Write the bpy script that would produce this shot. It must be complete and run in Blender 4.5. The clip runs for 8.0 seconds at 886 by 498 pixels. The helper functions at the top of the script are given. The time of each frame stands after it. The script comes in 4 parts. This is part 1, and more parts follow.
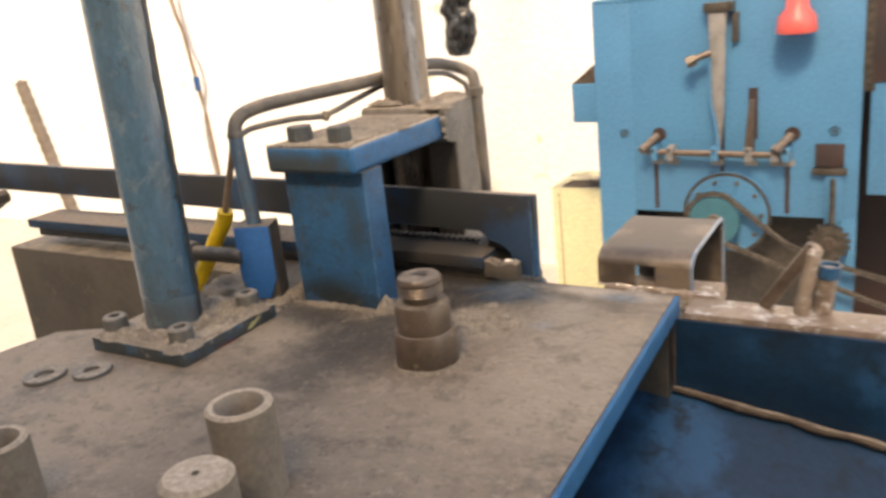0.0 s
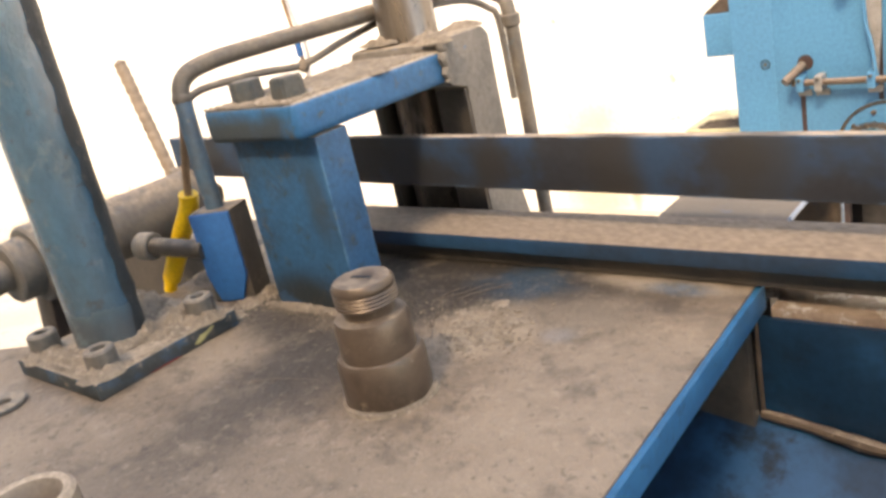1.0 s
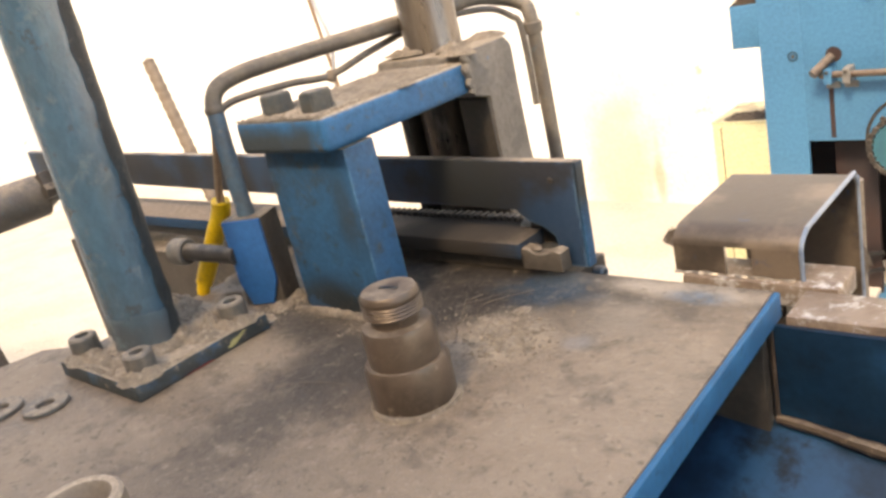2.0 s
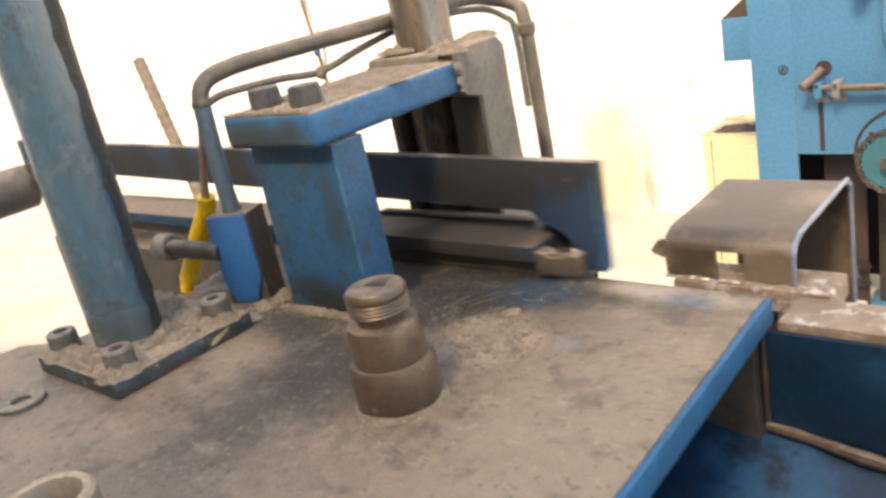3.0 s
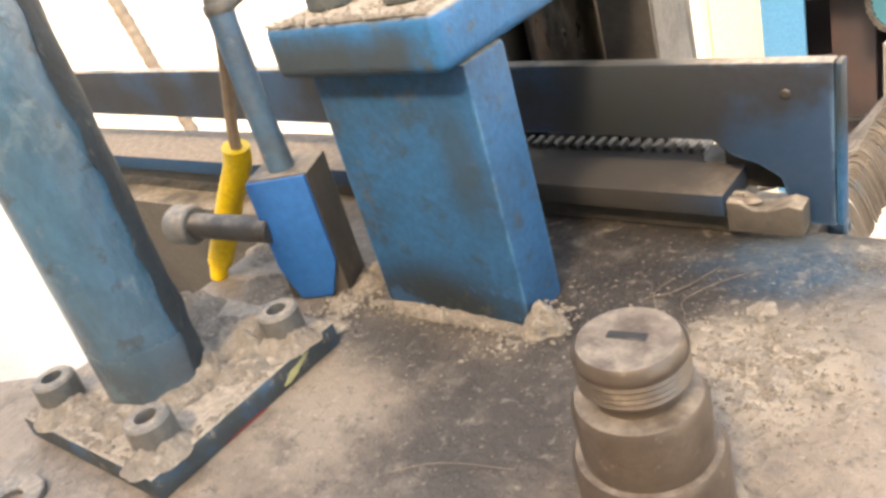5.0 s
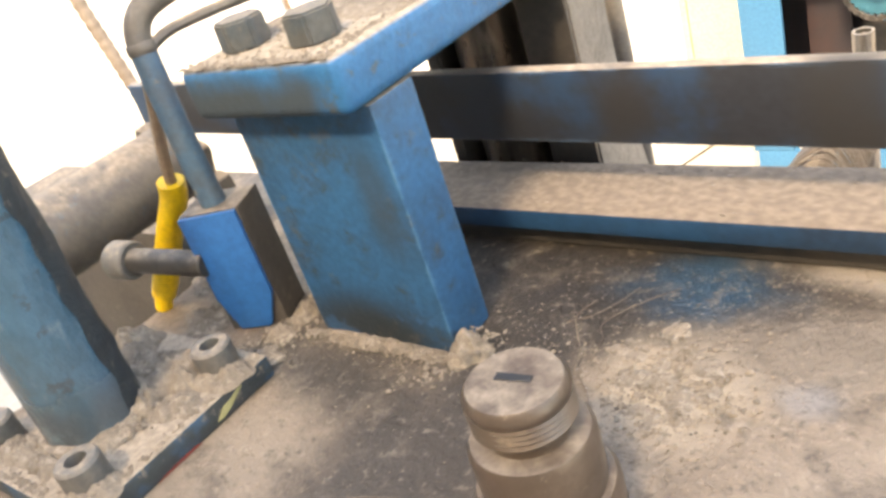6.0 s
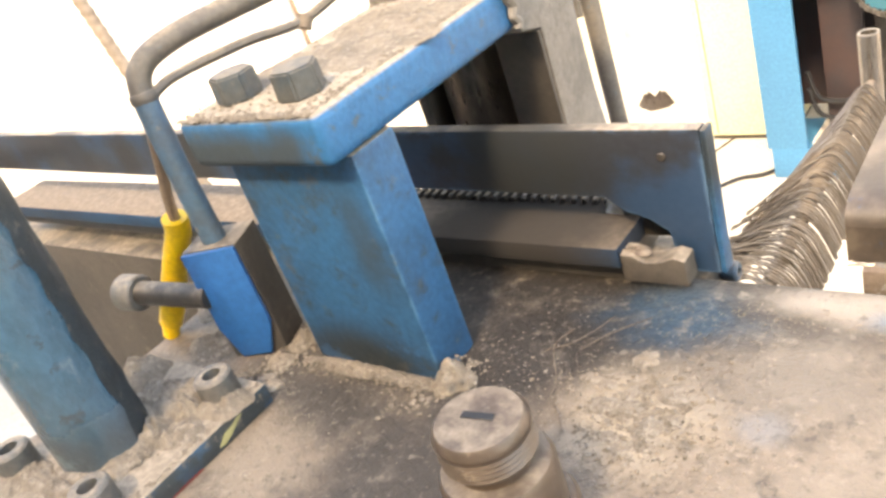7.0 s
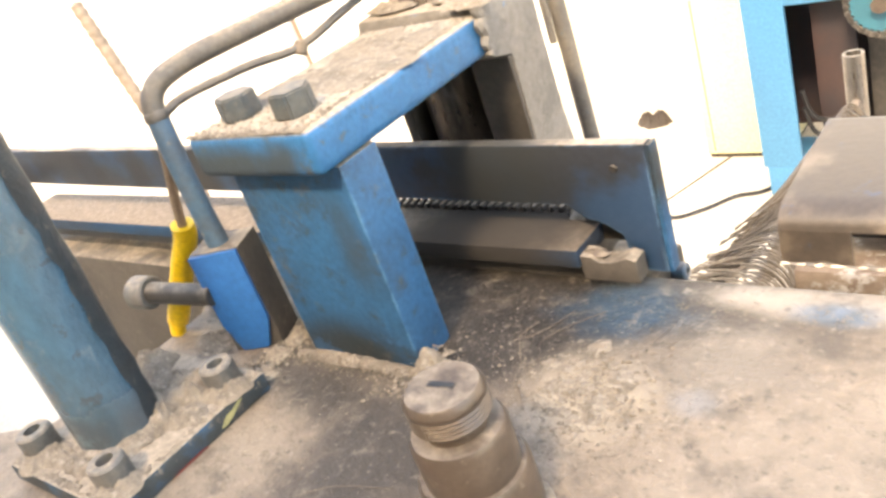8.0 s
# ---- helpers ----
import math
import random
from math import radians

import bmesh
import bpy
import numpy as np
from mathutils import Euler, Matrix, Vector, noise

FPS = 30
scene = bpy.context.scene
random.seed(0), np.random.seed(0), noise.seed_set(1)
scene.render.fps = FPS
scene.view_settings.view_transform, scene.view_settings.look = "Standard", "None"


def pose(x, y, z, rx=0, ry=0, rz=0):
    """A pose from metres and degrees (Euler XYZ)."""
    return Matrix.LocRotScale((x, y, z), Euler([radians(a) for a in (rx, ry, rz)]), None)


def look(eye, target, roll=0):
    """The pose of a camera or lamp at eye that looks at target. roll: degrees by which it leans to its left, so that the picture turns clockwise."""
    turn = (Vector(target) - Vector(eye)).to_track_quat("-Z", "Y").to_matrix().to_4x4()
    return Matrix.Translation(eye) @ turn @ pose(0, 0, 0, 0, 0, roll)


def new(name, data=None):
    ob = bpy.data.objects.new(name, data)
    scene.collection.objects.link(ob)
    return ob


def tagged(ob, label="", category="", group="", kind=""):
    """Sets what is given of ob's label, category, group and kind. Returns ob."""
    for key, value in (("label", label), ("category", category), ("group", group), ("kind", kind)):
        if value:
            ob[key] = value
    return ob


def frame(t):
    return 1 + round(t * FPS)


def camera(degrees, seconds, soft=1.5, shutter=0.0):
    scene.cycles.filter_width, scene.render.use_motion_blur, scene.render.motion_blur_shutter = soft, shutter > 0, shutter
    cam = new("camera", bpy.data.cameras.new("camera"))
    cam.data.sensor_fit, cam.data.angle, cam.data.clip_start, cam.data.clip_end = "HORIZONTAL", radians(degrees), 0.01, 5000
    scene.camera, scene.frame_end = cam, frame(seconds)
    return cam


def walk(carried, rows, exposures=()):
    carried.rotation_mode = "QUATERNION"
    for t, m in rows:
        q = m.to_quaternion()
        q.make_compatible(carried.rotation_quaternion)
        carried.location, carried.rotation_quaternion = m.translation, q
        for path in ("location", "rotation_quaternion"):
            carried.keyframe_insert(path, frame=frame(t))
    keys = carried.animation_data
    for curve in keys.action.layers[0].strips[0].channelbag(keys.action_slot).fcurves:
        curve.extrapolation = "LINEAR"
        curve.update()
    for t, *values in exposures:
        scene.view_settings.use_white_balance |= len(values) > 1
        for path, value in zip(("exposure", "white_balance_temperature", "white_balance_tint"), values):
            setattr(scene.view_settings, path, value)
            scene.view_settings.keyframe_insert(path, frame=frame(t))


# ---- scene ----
cam = camera(56.1, 8.0, soft=3.0, shutter=0.4)
PATH = [
    (0, (0.018, 0.009, 2.287), (-0.999, 1.62, 1.677), -6.3),
    (0.5, (0.001, 0.119, 2.251), (-1.21, 1.585, 1.631), -8.5),
    (1, (0.006, 0.188, 2.24), (-1.282, 1.569, 1.582), -12.6),
    (1.2, (0.007, 0.184, 2.261), (-1.268, 1.554, 1.554), -11.4),
    (2.3, (0.028, 0.181, 2.252), (-1.312, 1.514, 1.599), -13.7),
    (2.5, (0.036, 0.189, 2.263), (-1.294, 1.535, 1.615), -13.6),
    (3, (0.011, 0.185, 2.247), (-1.301, 1.546, 1.593), -11.9),
    (3.5, (-0.073, 0.2, 2.264), (-1.384, 1.534, 1.554), -11.5),
    (4, (-0.131, 0.246, 2.254), (-1.437, 1.514, 1.424), -14.3),
    (4.2, (-0.139, 0.248, 2.261), (-1.435, 1.503, 1.398), -15.2),
    (5.3, (-0.173, 0.28, 2.235), (-1.407, 1.541, 1.294), -17.4),
    (5.5, (-0.165, 0.282, 2.242), (-1.397, 1.542, 1.296), -17.8),
    (6, (-0.146, 0.291, 2.246), (-1.377, 1.555, 1.305), -18.9),
    (6.5, (-0.132, 0.298, 2.256), (-1.383, 1.548, 1.323), -20.1),
    (7, (-0.124, 0.293, 2.263), (-1.386, 1.537, 1.336), -20.4),
    (7.5, (-0.115, 0.283, 2.267), (-1.384, 1.533, 1.357), -20.2),
    (8, (-0.088, 0.268, 2.273), (-1.356, 1.533, 1.384), -20.2),
]
walk(cam, [(t, look(eye, target, roll)) for t, eye, target, roll in PATH],
     exposures=[(0.0, 2.05, 10500, 17), (1.0, 2.5, 10500, 17), (2.5, 2.3, 10400, 16), (3.0, 2.3, 10300, 15), (3.5, 2.9, 10200, 14), (5.5, 3.08, 9900, 13), (6.5, 3.12, 9900, 13), (8.0, 3.3, 9900, 13)])

# ---- daylight ----
SUN_ELEV, SUN_AZ = 50.0, 165.0
world = bpy.data.worlds.new("sky")
scene.world = world
world.use_nodes = True
wn = world.node_tree.nodes
sky = wn.new("ShaderNodeTexSky")
sky.sky_type = 'NISHITA'
sky.sun_disc = False
sky.sun_elevation, sky.sun_rotation = radians(SUN_ELEV), radians(SUN_AZ)
world.node_tree.links.new(sky.outputs[0], wn["Background"].inputs[0])
wn["Background"].inputs[1].default_value = 0.15
sun = new("sun", bpy.data.lights.new("sun", 'SUN'))
sun.data.energy, sun.data.angle, sun.data.color = 0.9, radians(10), (1.0, 0.95, 0.86)
a, e = radians(SUN_AZ), radians(SUN_ELEV)
sun.matrix_world = look((0, 0, 8), (-math.sin(a) * math.cos(e), -math.cos(a) * math.cos(e), 8 - math.sin(e)))


# ---- materials ----
def mat(name, a, b, c=None, rough=0.6, metal=0.0, big=14.0, fine=160.0, bump=0.25, depth=0.0006, dust=0.0,
        dust_col=(0.3, 0.25, 0.2), lo=0.42, hi=0.62, clo=0.58, chi=0.7, stretch=(1, 1, 1), spec=0.5, dlo=0.35, dhi=0.6, edge=None, gm=0.45):
    """Two tones in blotches, a third in fine flecks or stains, grain relief, and dust that has settled on top faces."""
    m = bpy.data.materials.new(name)
    m.use_nodes = True
    n, l = m.node_tree.nodes, m.node_tree.links
    bs = n["Principled BSDF"]
    tc = n.new("ShaderNodeTexCoord")
    mp = n.new("ShaderNodeMapping")
    mp.inputs["Scale"].default_value = stretch
    l.new(tc.outputs["Object"], mp.inputs[0])

    def tex(scale, detail, rg=0.6):
        t = n.new("ShaderNodeTexNoise")
        t.inputs["Scale"].default_value, t.inputs["Detail"].default_value, t.inputs["Roughness"].default_value = scale, detail, rg
        l.new(mp.outputs[0], t.inputs["Vector"])
        return t.outputs["Fac"]

    def ramp(fac, x0, x1):
        r = n.new("ShaderNodeMapRange")
        r.interpolation_type = 'SMOOTHSTEP'
        r.inputs[1].default_value, r.inputs[2].default_value = x0, x1
        l.new(fac, r.inputs[0])
        return r.outputs[0]

    def mix(fac, p, q):
        x = n.new("ShaderNodeMix")
        x.data_type = 'RGBA'
        l.new(fac, x.inputs[0])
        for sock, v in ((x.inputs[6], p), (x.inputs[7], q)):
            if isinstance(v, tuple):
                sock.default_value = (*v, 1)
            else:
                l.new(v, sock)
        return x.outputs[2]

    blotch, grain = tex(big, 6), tex(fine, 4, 0.7)
    col = mix(ramp(blotch, lo, hi), a, b)
    shade = mix(ramp(grain, 0.25, 0.8), tuple(v * 0.6 for v in a), tuple(min(1, v * 1.35) for v in a))
    fm = n.new("ShaderNodeMix")
    fm.data_type = 'RGBA'
    fm.inputs[0].default_value = gm
    l.new(col, fm.inputs[6])
    l.new(shade, fm.inputs[7])
    col = fm.outputs[2]
    rg = None
    if edge:
        bv = n.new("ShaderNodeBevel")
        bv.samples = 4
        bv.inputs["Radius"].default_value = 0.003
        gn = n.new("ShaderNodeNewGeometry")
        dt = n.new("ShaderNodeVectorMath")
        dt.operation = 'DOT_PRODUCT'
        l.new(bv.outputs[0], dt.inputs[0])
        l.new(gn.outputs["Normal"], dt.inputs[1])
        worn = ramp(dt.outputs["Value"], 0.995, 0.93)
        em = n.new("ShaderNodeMath")
        em.operation = 'MULTIPLY'
        l.new(worn, em.inputs[0])
        l.new(ramp(tex(big * 2.5, 6, 0.7), 0.42, 0.58), em.inputs[1])
        col = mix(em.outputs[0], col, edge)
    if c:
        stain = ramp(tex(big * 3.3, 8, 0.7), clo, chi)
        col = mix(stain, col, c)
    if dust > 0:
        g = n.new("ShaderNodeNewGeometry")
        sp = n.new("ShaderNodeSeparateXYZ")
        l.new(g.outputs["Normal"], sp.inputs[0])
        up = ramp(sp.outputs[2], 0.45, 0.9)
        dn = ramp(tex(big * 2.2, 7, 0.65), dlo, dhi)
        mu = n.new("ShaderNodeMath")
        mu.operation = 'MULTIPLY'
        l.new(up, mu.inputs[0])
        l.new(dn, mu.inputs[1])
        mv = n.new("ShaderNodeMath")
        mv.operation = 'MULTIPLY'
        mv.inputs[1].default_value = dust
        l.new(mu.outputs[0], mv.inputs[0])
        dc = mix(ramp(grain, 0.35, 0.7), tuple(v * 0.72 for v in dust_col), tuple(v * 1.12 for v in dust_col))
        col = mix(mv.outputs[0], col, dc)
        rr = n.new("ShaderNodeMapRange")
        rr.inputs[3].default_value, rr.inputs[4].default_value = rough, 0.95
        l.new(mv.outputs[0], rr.inputs[0])
        rg = rr.outputs[0]
        mt = n.new("ShaderNodeMapRange")
        mt.inputs[3].default_value, mt.inputs[4].default_value = metal, 0.0
        l.new(mv.outputs[0], mt.inputs[0])
        l.new(mt.outputs[0], bs.inputs["Metallic"])
    l.new(col, bs.inputs["Base Color"])
    bs.inputs["Metallic"].default_value = metal
    bs.inputs["Specular IOR Level"].default_value = spec
    if rg is None:
        rr = n.new("ShaderNodeMapRange")
        rr.inputs[3].default_value, rr.inputs[4].default_value = max(0.05, rough - 0.12), min(1, rough + 0.12)
        l.new(grain, rr.inputs[0])
        rg = rr.outputs[0]
    l.new(rg, bs.inputs["Roughness"])
    bp = n.new("ShaderNodeBump")
    bp.inputs["Strength"].default_value, bp.inputs["Distance"].default_value = bump, depth
    l.new(grain, bp.inputs["Height"])
    l.new(bp.outputs[0], bs.inputs["Normal"])
    return m


def plain(name, colour, rough=0.6, metal=0.0, fine=200.0):
    return mat(name, colour, tuple(v * 0.8 for v in colour), None, rough, metal, 20.0, fine, 0.15, 0.0003)


BLUE = mat("blue_machine_paint", (0.015, 0.090, 0.195), (0.015, 0.058, 0.112), (0.036, 0.043, 0.045), 0.52, 0, 20, 300, 0.45, 0.0008, spec=0.3, lo=0.44, hi=0.60, dust=1.0, clo=0.5, chi=0.72, dlo=0.12, dhi=0.4, edge=(0.06, 0.17, 0.29), dust_col=(0.35, 0.3, 0.245))
BLUE_CAP = mat("cap_plate_blue_paint", (0.014, 0.12, 0.27), (0.016, 0.085, 0.17), (0.08, 0.085, 0.085), 0.5, 0, 34, 300, 0.6, 0.001, dust=1.0, spec=0.3, clo=0.56, chi=0.7, dlo=0.12, dhi=0.4, dust_col=(0.35, 0.3, 0.245))
BLUE_WORN = mat("chipped_grimy_blue_paint", (0.03, 0.04, 0.045), (0.025, 0.105, 0.2), (0.2, 0.165, 0.13), 0.55, 0, 34, 300, 0.6, 0.001, dust=1.0, lo=0.49, hi=0.63, clo=0.58, chi=0.70, dlo=0.05, dhi=0.3)
# pale third tone: scuffs, tinted to stand in for bluish-white glints
BLUE_POLE = mat("scuffed_blue_pole_paint", (0.034, 0.112, 0.18), (0.04, 0.078, 0.102), (0.11, 0.17, 0.21), 0.22, 0, 18, 200, 0.7, 0.0016, dust=0.8, clo=0.57, chi=0.72, stretch=(1, 1, 0.5), gm=0.45, spec=0.9)
coat = BLUE_POLE.node_tree.nodes["Principled BSDF"]
coat.inputs["Coat Weight"].default_value, coat.inputs["Coat Roughness"].default_value = 0.8, 0.18
BLUE_BRIGHT = mat("fresh_blue_paint", (0.006, 0.105, 0.31), (0.006, 0.085, 0.245), (0.03, 0.05, 0.08), 0.55, 0, 30, 300, 0.25, 0.0004, clo=0.62, chi=0.8)
BLUE_BAR = mat("grimy_blue_bar_paint", (0.024, 0.027, 0.034), (0.017, 0.068, 0.15), (0.03, 0.029, 0.029), 0.42, 0, 15, 260, 0.3, 0.0005, dust=0.92, lo=0.43, hi=0.57, clo=0.6, chi=0.74, dust_col=(0.36, 0.295, 0.235), dlo=0.2, dhi=0.5, edge=(0.1, 0.2, 0.32))
# brighter second tone paints in the reflections seen in the trough
BLUE_CHUTE = mat("oily_dark_blue_paint", (0.004, 0.022, 0.050), (0.010, 0.080, 0.190), (0.005, 0.009, 0.014), 0.34, 0, 9, 200, 0.15, 0.0005, spec=0.3, lo=0.47, hi=0.62, clo=0.5, chi=0.7)
BLUE_RACK = mat("oily_blue_flange", (0.010, 0.046, 0.10), (0.018, 0.026, 0.038), None, 0.5, 0, 14, 240, 0.3, 0.0005, dust=0.97, spec=0.3, dust_col=(0.215, 0.172, 0.137), dlo=0.2, dhi=0.4)
PLATE = mat("dusty_steel_plate", (0.190, 0.148, 0.112), (0.062, 0.050, 0.040), (0.27, 0.218, 0.17), 0.56, 0, 15, 210, 1.0, 0.0018, lo=0.40, hi=0.64, clo=0.50, chi=0.74, gm=0.72)
BASE = mat("dusty_base_plate", (0.16, 0.135, 0.11), (0.05, 0.05, 0.05), (0.3, 0.26, 0.21), 0.75, 0, 24, 260, 0.6, 0.001, clo=0.5, chi=0.66)
EDGE = mat("chipped_blue_edge", (0.007, 0.1, 0.225), (0.01, 0.135, 0.3), (0.02, 0.03, 0.045), 0.6, 0, 40, 300, 0.3, 0.0005, clo=0.58, chi=0.72, spec=0.25)
DARK = mat("oily_black_steel", (0.042, 0.037, 0.033), (0.078, 0.066, 0.056), None, 0.48, 0.1, 30, 240, 0.4, 0.0005, dust=0.7)
STEEL = mat("worn_brown_steel", (0.125, 0.093, 0.073), (0.055, 0.042, 0.034), (0.24, 0.185, 0.145), 0.36, 0.45, 40, 320, 0.35, 0.0005, dust=0.6)
BRIGHT = mat("polished_steel_shaft", (0.32, 0.29, 0.26), (0.2, 0.17, 0.15), (0.12, 0.09, 0.07), 0.3, 0.85, 18, 260, 0.15, 0.0003, stretch=(1, 1, 0.15))
SHAFT = mat("stained_steel_shaft", (0.20, 0.17, 0.145), (0.10, 0.08, 0.066), (0.32, 0.29, 0.26), 0.3, 0.75, 22, 260, 0.2, 0.0003, stretch=(1, 1, 0.2), clo=0.54, chi=0.68)
HOUSE = mat("dusty_grey_casting", (0.17, 0.155, 0.14), (0.09, 0.083, 0.076), (0.04, 0.14, 0.28), 0.65, 0, 26, 260, 0.8, 0.0012, dust=1.0, clo=0.64, chi=0.72, dlo=0.15, dhi=0.4)
DUST = mat("settled_grey_dust", (0.27, 0.225, 0.18), (0.16, 0.135, 0.11), (0.35, 0.3, 0.25), 0.95, 0, 70, 420, 1.0, 0.003, clo=0.52, chi=0.64)
DUSTY = mat("dust_covered_bolt_steel", (0.14, 0.13, 0.12), (0.07, 0.09, 0.1), None, 0.6, 0.2, 60, 300, 0.5, 0.0006, dust=0.85)
BOLT = mat("grimy_blue_bolt_head", (0.075, 0.080, 0.080), (0.035, 0.062, 0.085), (0.12, 0.10, 0.085), 0.6, 0.1, 70, 300, 0.7, 0.0008, dust=0.55, clo=0.56, chi=0.68)
DUSTY_PALE = mat("dust_coated_turned_steel", (0.17, 0.142, 0.115), (0.10, 0.085, 0.07), (0.05, 0.11, 0.14), 0.7, 0.0, 30, 300, 0.6, 0.0008, dust=0.95, dust_col=(0.37, 0.31, 0.25), clo=0.66, chi=0.74, dlo=0.1, dhi=0.4)
HOSE = mat("dusty_hydraulic_pipe", (0.1, 0.09, 0.082), (0.17, 0.145, 0.12), (0.07, 0.11, 0.14), 0.55, 0.0, 40, 300, 0.5, 0.0008, dust=0.9)
PIPE_BLUE = mat("blue_painted_pipe", (0.045, 0.105, 0.165), (0.07, 0.085, 0.095), (0.16, 0.145, 0.12), 0.5, 0, 50, 300, 0.5, 0.0008, dust=0.6)
YELLOW = mat("yellow_insulating_tape", (0.75, 0.47, 0.02), (0.6, 0.36, 0.02), (0.25, 0.17, 0.04), 0.4, 0, 60, 300, 0.3, 0.0005, clo=0.66, chi=0.8)
TAN = plain("tan_cable_sheath", (0.3, 0.2, 0.13), 0.6)
SKYBLUE = mat("light_blue_machine_paint", (0.042, 0.185, 0.33), (0.036, 0.155, 0.28), (0.03, 0.1, 0.17), 0.45, 0, 3, 60, 0.1, 0.0006, clo=0.64, chi=0.85)
CREAM = mat("cream_cabinet_paint", (0.62, 0.58, 0.36), (0.5, 0.49, 0.32), (0.3, 0.42, 0.36), 0.5, 0, 2.2, 60, 0.1, 0.0006, dust=0.8, clo=0.62, chi=0.75, dust_col=(0.2, 0.18, 0.16))
INSIDE = mat("dark_red_brown_interior", (0.035, 0.018, 0.016), (0.014, 0.014, 0.018), None, 0.6, 0, 3, 40, 0.2, 0.001)
GREASE = mat("greasy_chain_steel", (0.07, 0.06, 0.05), (0.15, 0.13, 0.11), None, 0.4, 0.6, 30, 120, 0.3, 0.0008)
RED = plain("red_plastic", (0.66, 0.10, 0.09), 0.3)
WALL = mat("white_lime_wash", (0.82, 0.8, 0.76), (0.78, 0.75, 0.68), (0.6, 0.5, 0.2), 0.9, 0, 1.1, 30, 0.3, 0.003, clo=0.63, chi=0.75)
CONCRETE = mat("pale_concrete_floor", (0.5, 0.46, 0.4), (0.38, 0.35, 0.3), (0.24, 0.21, 0.18), 0.85, 0, 1.6, 40, 0.5, 0.003, clo=0.6, chi=0.72)
# kept pale so the added walls bounce fill onto front faces
SHED = mat("shed_wall_cladding", (0.6, 0.57, 0.52), (0.5, 0.47, 0.43), None, 0.8, 0, 1.0, 30, 0.2, 0.002)
WIRE = mat("bright_drawn_wire", (0.19, 0.16, 0.135), (0.12, 0.1, 0.085), None, 0.38, 0.7, 12, 120, 0.1, 0.0003)
RUST = mat("ribbed_rusty_bar", (0.24, 0.19, 0.15), (0.16, 0.125, 0.1), None, 0.75, 0.1, 20, 120, 0.4, 0.001)
GREY_STEEL = mat("dull_grey_steel", (0.3, 0.29, 0.28), (0.17, 0.16, 0.15), (0.1, 0.075, 0.06), 0.4, 0.4, 14, 160, 0.3, 0.0005, dust=0.4, clo=0.58, chi=0.72)
CHAIN = mat("oily_black_chain", (0.06, 0.052, 0.045), (0.16, 0.14, 0.12), None, 0.35, 0.5, 60, 200, 0.3, 0.0006)
BED = mat("dusty_brown_bed_casting", (0.085, 0.072, 0.061), (0.05, 0.043, 0.037), (0.13, 0.11, 0.09), 0.6, 0.1, 18, 240, 0.4, 0.0006, dust=0.8, clo=0.58, chi=0.7)
CRUST = mat("dark_oily_crust", (0.020, 0.030, 0.038), (0.016, 0.018, 0.020), (0.09, 0.085, 0.075), 0.6, 0, 60, 400, 0.8, 0.0012, clo=0.56, chi=0.66)
BLACK = plain("black_plastic", (0.015, 0.015, 0.016), 0.35)
GUARD = mat("worn_guard_sheet", (0.075, 0.060, 0.050), (0.25, 0.195, 0.152), (0.028, 0.07, 0.15), 0.42, 0.1, 18, 240, 0.35, 0.0006, lo=0.44, hi=0.6, clo=0.6, chi=0.74)
FLANGE = mat("scraped_rusty_flange", (0.3, 0.235, 0.19), (0.17, 0.12, 0.095), (0.55, 0.53, 0.52), 0.38, 0.3, 30, 200, 0.6, 0.001, clo=0.52, chi=0.64)
EDGE_WORN = mat("worn_pale_blue_edge", (0.22, 0.28, 0.36), (0.09, 0.15, 0.26), None, 0.35, 0.2, 40, 300, 0.3, 0.0004)
RAG = plain("grey_brown_rag", (0.06, 0.048, 0.040), 0.95)
SCRAP = mat("metal_chips", (0.35, 0.32, 0.29), (0.14, 0.12, 0.1), None, 0.4, 0.6, 200, 400, 0.3, 0.0004)


